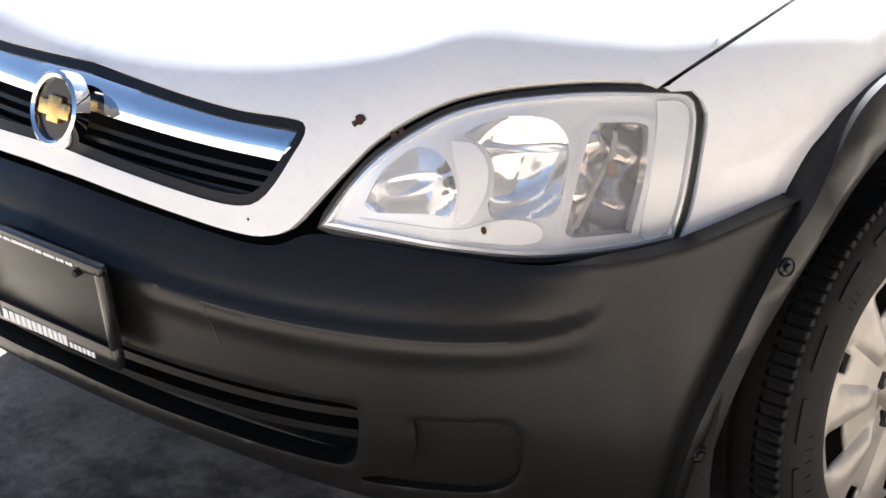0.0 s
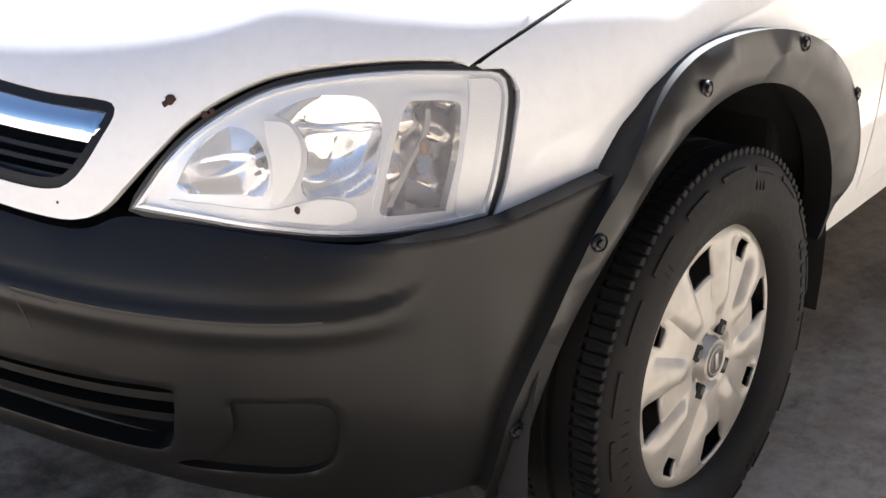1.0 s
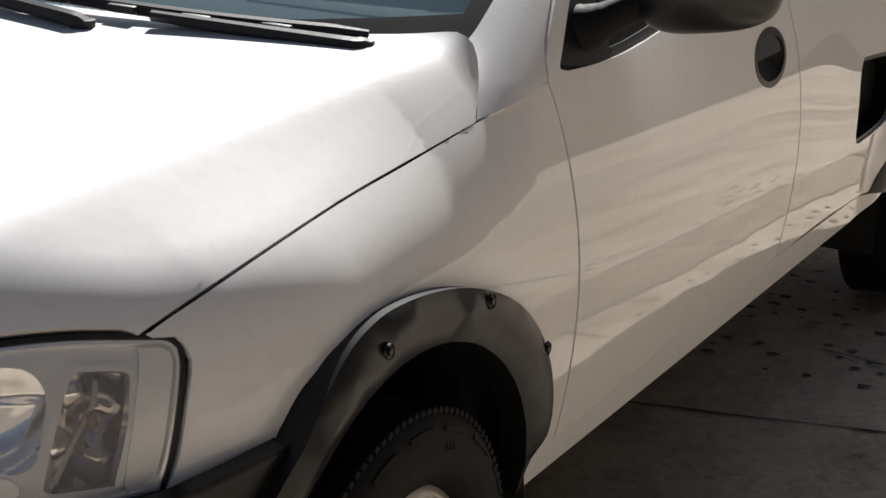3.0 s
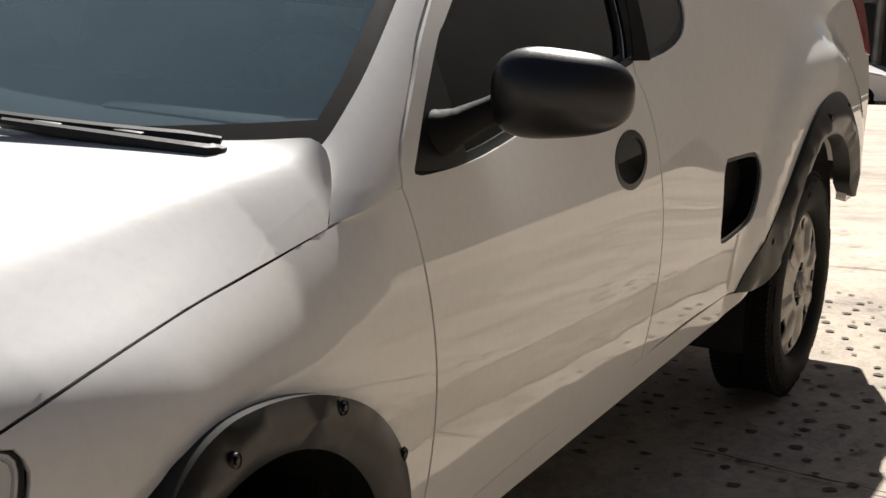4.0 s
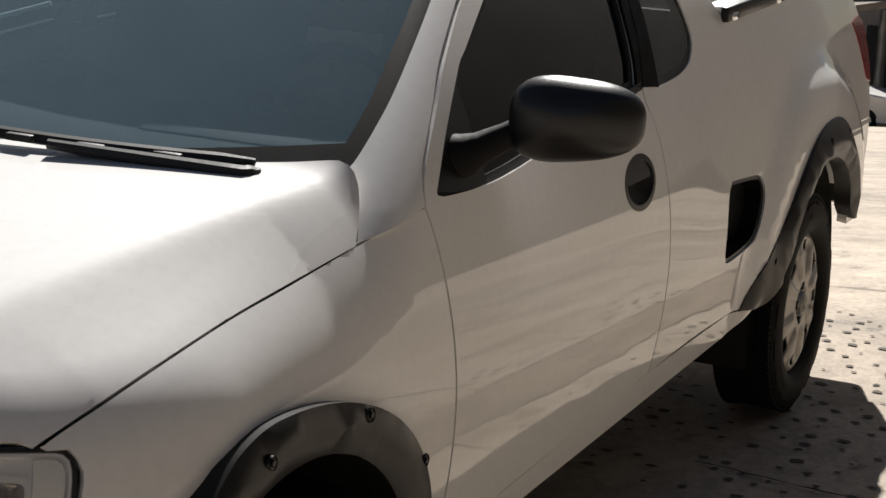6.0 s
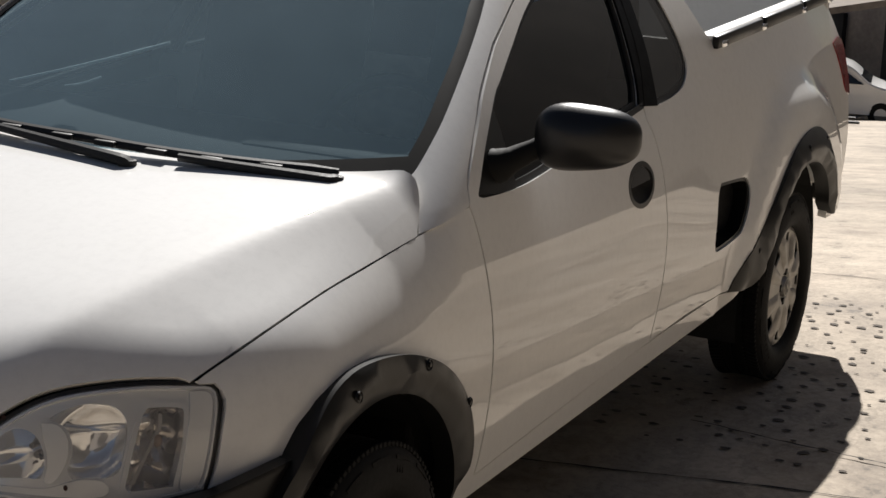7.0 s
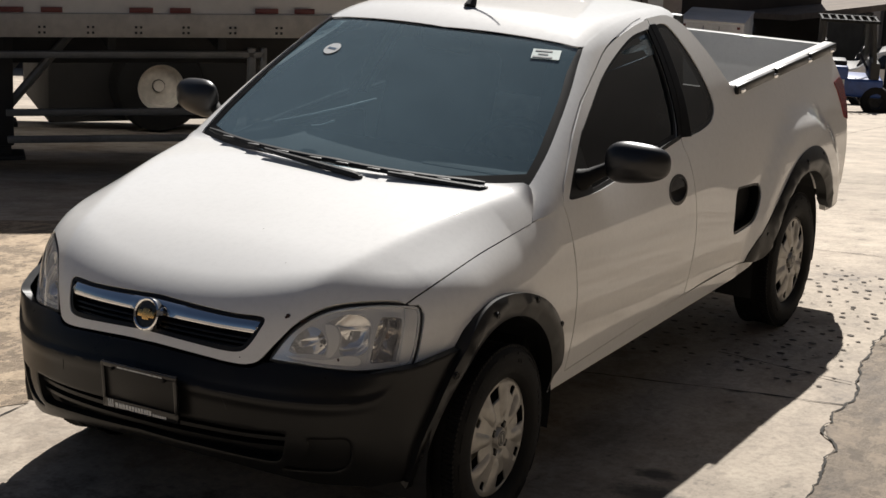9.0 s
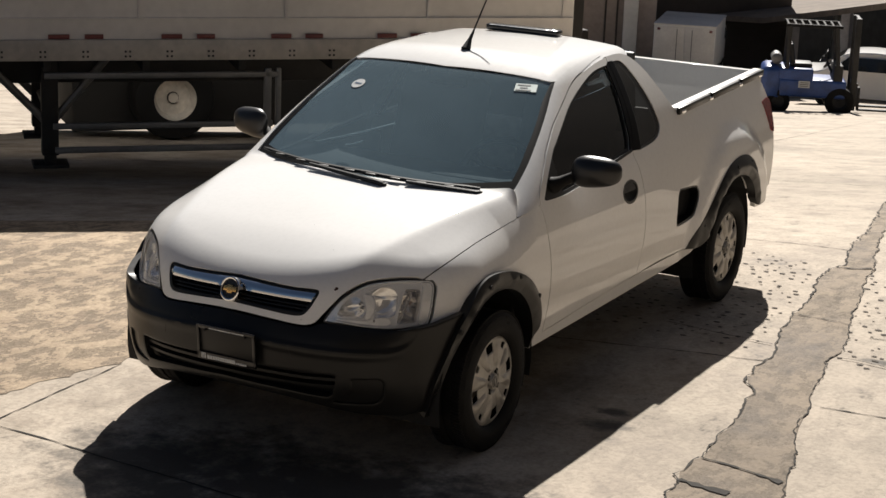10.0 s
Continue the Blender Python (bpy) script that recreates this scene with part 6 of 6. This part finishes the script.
def build_box_truck():
    """Seen from behind: rear at local y = 0, length along +y."""
    t = thing("box_truck", "small white box truck with its rear doors shut", "truck")
    bm = bmesh.new()
    box(bm, (2.05, 3.3, 1.42), (0, 1.70, 1.635), 0.03)
    body = part("cargo_box", bm, simple("box_white", (0.84, 0.83, 0.81), 0.5, vary=0.08, grain=10, spread=0.7), t)
    bm = bmesh.new()
    box(bm, (2.09, 3.34, 0.06), (0, 1.70, 2.35), 0.02)
    box(bm, (2.09, 0.06, 0.06), (0, 0.04, 0.93), 0.01)
    part("box_trim", bm, TRAILER_WHITE, body)
    for x in (-0.5, 0.5):
        bm = bmesh.new()
        box(bm, (0.99, 0.02, 1.32), (x, 0.035, 1.63), 0.008)
        d = part("rear_door", bm, TRAILER_WHITE, body)
        bm = bmesh.new()
        rod(bm, (x * 0.5, 0.012, 1.05), (x * 0.5, 0.012, 2.22), 0.012, seg=8)
        part("lock_rod", bm, STEEL, d)
    for x in (-0.86, 0.86):
        bm = bmesh.new()
        box(bm, (0.10, 0.03, 0.08), (x, 0.03, 2.20), 0.01)
        part("top_marker", bm, RED_MARK, body, "red marker lamp")
        bm = bmesh.new()
        box(bm, (0.36, 0.05, 0.14), (x * 0.92, 0.05, 0.80), 0.01)
        part("tail_lamp", bm, RED_MARK, t, "red tail lamp")
    bm = bmesh.new()
    box(bm, (1.2, 0.08, 0.12), (0, 0.05, 0.80), 0.01)
    part("rear_bar", bm, TRAILER_WHITE, t)
    bm = bmesh.new()
    for x in (-0.4, 0.4):
        box(bm, (0.10, 5.2, 0.18), (x, 2.7, 0.66), 0.01)
    for y in (0.95, 4.4):
        rod(bm, (-0.8, y, 0.38), (0.8, y, 0.38), 0.06, seg=10)
        box(bm, (0.9, 0.10, 0.30), (0, y, 0.52), 0.01)
    part("frame", bm, DARK_STEEL, t)
    bm = bmesh.new()
    box(bm, (1.85, 1.45, 1.30), (0, 4.25, 1.25), 0.12, None, 3)
    cabin = part("cab", bm, TRAILER_WHITE, t, "white truck cab")
    bm = bmesh.new()
    box(bm, (1.88, 0.60, 0.45), (0, 4.35, 1.60), 0.05)
    part("cab_window", bm, GLASS_DARK, cabin)
    for s in (1, -1):
        bm = bmesh.new()
        box(bm, (0.06, 0.10, 0.30), (s * 1.05, 3.75, 1.65), 0.02)
        rod(bm, (s * 0.90, 3.8, 1.6), (s * 1.04, 3.76, 1.6), 0.015, seg=6)
        part("cab_mirror", bm, DARK_STEEL, cabin)
        for y in (0.95, 4.4):
            disc_wheel(t, s * 0.82, y, 0.38, 0.22, "x", DISC_WHITE)
    return t


set_at(build_box_truck(), -13.43, 38.61, 15.0, 0.79)


def build_forklift():
    """Faces local +x."""
    t = thing("forklift", "blue forklift truck with an open overhead guard", "forklift")
    bm = bmesh.new()
    box(bm, (1.55, 1.05, 0.42), (0.15, 0, 0.62), 0.06, None, 3)
    box(bm, (0.80, 1.02, 0.30), (-0.25, 0, 0.93), 0.05, None, 3)
    part("body", bm, BLUE, t, "blue forklift body")
    bm = bmesh.new()
    box(bm, (0.46, 1.06, 0.78), (-0.80, 0, 0.72), 0.14, None, 4)
    cw = part("counterweight", bm, BLUE, t, "rounded blue counterweight")
    bm = bmesh.new()
    box(bm, (0.40, 1.0, 0.22), (-0.84, 0, 0.32), 0.06)
    part("skirt", bm, DARK_STEEL, cw)
    bm = bmesh.new()
    lathe(bm, [(0.001, -0.36), (0.10, -0.35), (0.15, -0.30), (0.155, 0.30), (0.10, 0.35), (0.001, 0.36)], pose(-0.70, 0, 1.25, 90, 0, 0) @ Matrix.Scale(0.85, 4), 24)
    part("gas_bottle", bm, STEEL, t, "grey gas bottle")
    for x in (-0.45, 0.62):
        for s in (1, -1):
            bm = bmesh.new()
            lean = 0.12 if x > 0 else -0.02
            rod(bm, (x + lean, s * 0.46, 0.85), (x, s * 0.44, 2.06), 0.045, seg=8)
            part("guard_post", bm, DARK_STEEL, t)
    guard = None
    for s in (1, -1):
        bm = bmesh.new()
        box(bm, (1.30, 0.06, 0.07), (0.10, s * 0.44, 2.08), 0.01)
        guard = part("overhead_guard", bm, RUBBER, t, "dark steel overhead guard rail")
    for x in np.linspace(-0.5, 0.7, 8):
        bm = bmesh.new()
        box(bm, (0.05, 0.9, 0.04), (x, 0, 2.09), 0.005)
        part("guard_bar", bm, RUBBER, guard)
    bm = bmesh.new()
    box(bm, (0.50, 0.50, 0.12), (-0.12, 0, 1.12), 0.04)
    box(bm, (0.12, 0.48, 0.50), (-0.36, 0, 1.38), 0.05, pose(0, 0, 0, 0, -10, 0))
    part("seat", bm, SEAL, t, "black seat")
    bm = bmesh.new()
    m = Matrix.Translation((0.40, 0.0, 1.34)) @ pose(0, 0, 0, 0, -60, 0)
    tube(bm, [m @ Vector((0.16 * math.cos(a), 0.16 * math.sin(a), 0)) for a in np.linspace(0, math.tau, 24)], 0.014, 6)
    rod(bm, (0.62, 0, 0.95), (0.40, 0, 1.34), 0.03, seg=8)
    part("steering_wheel", bm, SEAL, t)
    bm = bmesh.new()
    box(bm, (0.22, 1.0, 0.40), (0.72, 0, 1.0), 0.05)
    part("dash", bm, DARK_STEEL, t)
    mast = None
    for s in (1, -1):
        bm = bmesh.new()
        box(bm, (0.14, 0.09, 2.15), (1.10, s * 0.36, 1.22), 0.01)
        mast = part("mast", bm, DARK_STEEL, t, "dark lifting mast")
        bm = bmesh.new()
        box(bm, (1.05, 0.12, 0.05), (1.75, s * 0.28, 0.16), 0.01)
        box(bm, (0.06, 0.12, 0.55), (1.24, s * 0.28, 0.42), 0.01)
        part("fork", bm, DARK_STEEL, t)
    for z in (0.35, 0.75, 1.6, 2.25):
        bm = bmesh.new()
        box(bm, (0.08, 0.78, 0.08), (1.12, 0, z), 0.01)
        part("mast_crossbar", bm, DARK_STEEL, t)
    for s in (1, -1):
        bm = bmesh.new()
        box(bm, (0.26, 0.012, 0.16), (-0.05, s * 0.53, 0.72), 0.002)
        pl = part("side_plate", bm, WHITE_INK, t, "white label plate with bars")
        bm = bmesh.new()
        for k in range(3):
            box(bm, (0.20, 0.006, 0.014), (-0.05, s * 0.538, 0.76 - 0.04 * k), 0)
        part("plate_bars", bm, DARK_STEEL, pl, smooth=0)
        disc_wheel(t, -0.62, s * 0.42, 0.28, 0.18, "y", DARK_STEEL)
        disc_wheel(t, 0.80, s * 0.42, 0.34, 0.24, "y", DARK_STEEL)
    return t


FORKLIFT = build_forklift()
set_at(FORKLIFT, -7.58, 30.55, 22.0, 0.88)


def build_car(white=True):
    """A parked saloon; length along local x."""
    t = thing("parked_car", "white parked car in the shade of the canopy", "car")
    prof = [(-2.1, 0.35), (-2.15, 0.65), (-2.05, 0.90), (-1.45, 0.98), (-0.85, 1.42), (0.35, 1.45), (1.05, 1.02), (1.90, 0.86), (2.12, 0.62), (2.10, 0.33)]
    bm = bmesh.new()
    line = spline([(x, 0, z) for x, z in prof], 0.12)
    rows = []
    for s in (-0.82, -0.78, -0.55, 0.55, 0.78, 0.82):
        rows.append([bm.verts.new((p[0], s * (1 if p[2] < 0.95 else 1 - 0.22 * (p[2] - 0.95) / 0.5), p[2] - (0.05 if abs(s) > 0.8 else 0.012 if abs(s) > 0.7 else 0))) for p in line])
    for a, b in zip(rows, rows[1:]):
        for k in range(len(line) - 1):
            bm.faces.new((a[k], a[k + 1], b[k + 1], b[k]))
    for r in (rows[0], rows[-1]):
        bm.faces.new(r)
    part("body", bm, PAINT, t)
    for s in (1, -1):
        bm = bmesh.new()
        vs = [bm.verts.new((x, s * y, z)) for x, y, z in ((-1.20, 0.815, 1.0), (0.85, 0.815, 1.0), (0.30, 0.735, 1.34), (-0.80, 0.735, 1.34))]
        bm.faces.new(vs if s > 0 else vs[::-1])
        g = part("side_window", bm, GLASS_DARK, t, smooth=0)
        g.modifiers.new("thick", "SOLIDIFY").thickness = 0.02
        for x in (-1.3, 1.3):
            disc_wheel(t, x, s * 0.72, 0.30, 0.20, "y", STEEL)
    for x0, z0, x1, z1 in ((1.00, 1.05, 0.42, 1.42), (-1.42, 1.01, -0.92, 1.39)):
        bm = bmesh.new()
        sg = 0.012 if x0 > 0 else -0.012
        vs = [bm.verts.new(p) for p in ((x0 + sg, -0.68, z0), (x0 + sg, 0.68, z0), (x1 + sg, 0.58, z1), (x1 + sg, -0.58, z1))]
        bm.faces.new(vs)
        part("screen", bm, GLASS_DARK, t, smooth=0).modifiers.new("thick", "SOLIDIFY").thickness = 0.02
    return t


set_at(build_car(), -7.75, 36.95, 12.0, 0.90)

# building along the back of the yard, with a canopy
def slab(name, size, centre, material, turn=0.0, parent=None, label=""):
    bm = bmesh.new()
    box(bm, size, (0, 0, 0), 0.02)
    ob = part(name, bm, material, parent, label)
    ob.matrix_local = Matrix.Translation(centre) @ pose(0, 0, 0, 0, 0, turn)
    return ob


back = (-15.6, 59.6)
bld = thing("warehouse", "shaded grey-brown warehouse with a pale canopy along its front", "building", kind="structure")
bld.matrix_world = pose(*back, yard_z(*back), 0, 0, -29)
slab("wall", (70, 0.4, 11.0), (6, 0, 5.2), WALL_BACK, 0, bld)
slab("upper_wall", (40, 0.3, 3.4), (4, -0.36, 6.6), WALL_GREY, 0, bld, "grey rendered upper wall")
for x in (-13, -6, 1, 8, 15):
    slab("roller_door", (5.2, 0.2, 3.6), (x, -0.31, 1.8), DARK_STEEL, 0, bld)
for x in np.arange(-11, 21, 3.4):
    win = slab("window", (2.2, 0.2, 0.8), (x, -0.46, 6.3), GLASS_DARK, 0, bld, "dark louvred window")
    slab("sill", (2.4, 0.26, 0.10), (0, -0.03, -0.46), PALE_WALL, 0, win)
for x in np.arange(-12.7, 22, 6.8):
    slab("pilaster", (0.45, 0.36, 10.8), (x, -0.40, 5.2), WALL_GREY, 0, bld)
# pale canopy that runs towards the camera on its right
edge = [Vector((-19.2, 48.9, -4.85)), Vector((-13.24, 44.22, -4.07)), Vector((-10.38, 41.76, -3.32)), Vector((-7.42, 39.37, -2.53)), Vector((2.6, 31.4, 0.15))]
bm = bmesh.new()
low = [[bm.verts.new(p + Vector(d)) for p in edge] for d in ((0, 0, 0), (0, 0, 0.16), (4.6, 7.4, 0.85), (4.6, 7.4, 0.69))]
for a, b in zip(low, low[1:] + low[:1]):
    for k in range(len(edge) - 1):
        bm.faces.new((a[k], a[k + 1], b[k + 1], b[k]))
for k in (0, -1):
    bm.faces.new([r[k] for r in low])
bmesh.ops.recalc_face_normals(bm, faces=bm.faces)
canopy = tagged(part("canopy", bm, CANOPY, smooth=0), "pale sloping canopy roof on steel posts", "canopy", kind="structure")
for k, f in ((0, 0.3), (1, 0.4), (2, 0.75), (3, 0.30), (3, 0.7)):
    p = edge[k].lerp(edge[k + 1], f) + Vector((0.9, 1.3, 0))
    bm = bmesh.new()
    rod(bm, (p.x, p.y, yard_z(p.x, p.y) - 0.05), (p.x, p.y, p.z + 0.10), 0.12, seg=12)
    part("canopy_post", bm, STEEL, canopy)
# dark backdrop added beyond the trailers; its shade is in the wall colour
side = thing("side_building", "brown shaded building beyond the trailers", "building", (-27.1, 37.4, yard_z(-27.1, 37.4)), kind="structure")
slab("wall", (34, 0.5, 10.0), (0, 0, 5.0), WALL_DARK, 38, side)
BROWN = simple("brown_wall", (0.45, 0.38, 0.335), 0.85, vary=0.2, grain=7, spread=0.5)
bay = thing("brown_wall", "brown boarded wall between pale columns", "wall", kind="structure")
bay.matrix_world = pose(-15.75, 39.10, yard_z(-15.75, 39.10), 0, 0, 24)
slab("wall", (3.3, 0.4, 7.5), (-0.45, 0, 3.7), BROWN, 0, bay)
for x in (-1.9, -1.45, -0.15, 0.16):
    slab("batten", (0.05, 0.06, 7.5), (x, -0.22, 3.7), WALL_DARK, 0, bay)
for x in (-1.05, 0.52):
    q = bay.matrix_world @ Vector((x, -0.34, 0))
    c = thing("column", "pale concrete column against a brown wall", "column", group="columns of the brown wall", kind="structure")
    c.matrix_world = pose(q.x, q.y, yard_z(q.x, q.y), 0, 0, 24)
    slab("shaft", (0.38, 0.42, 7.5), (0, 0, 3.7), PALE_WALL, 0, c)
    slab("foot_block", (0.56, 0.56, 0.3), (0, 0, 0.15), PALE_WALL, 0, c)
BOUNCE_BROWN = simple("bounce_brown", (0.16, 0.14, 0.125), 0.9, vary=0.2, grain=8, spread=0.4, bump=0.2)
# unseen walls, added to close the yard behind the camera and beside it
# made up: its tone sets bounce and reflections on the truck's front
rear = thing("bounce_wall", "unseen brown wall added behind the camera as a bounce surface", "wall", (-4, -13.5, 0), kind="structure")
slab("wall", (60, 0.4, 3.0), (0, 0, 1.45), BOUNCE_BROWN, 0, rear)
slab("coping", (60, 0.6, 0.15), (0, 0, 3.02), CANOPY, 0, rear)
# made-up tall wall, out of view; darkens the sky fill and side-window reflections
blocker = thing("side_blocker", "unseen dark wall added beside the yard to hold back sky light", "building", (9.5, 18, yard_z(9.5, 18)), kind="structure")
slab("wall", (0.4, 74, 14.0), (0, 0, 6.2), WALL_DARK, 0, blocker)
slab("roof_edge", (0.7, 74, 0.3), (-0.1, 0, 13.3), DARK_STEEL, 0, blocker)
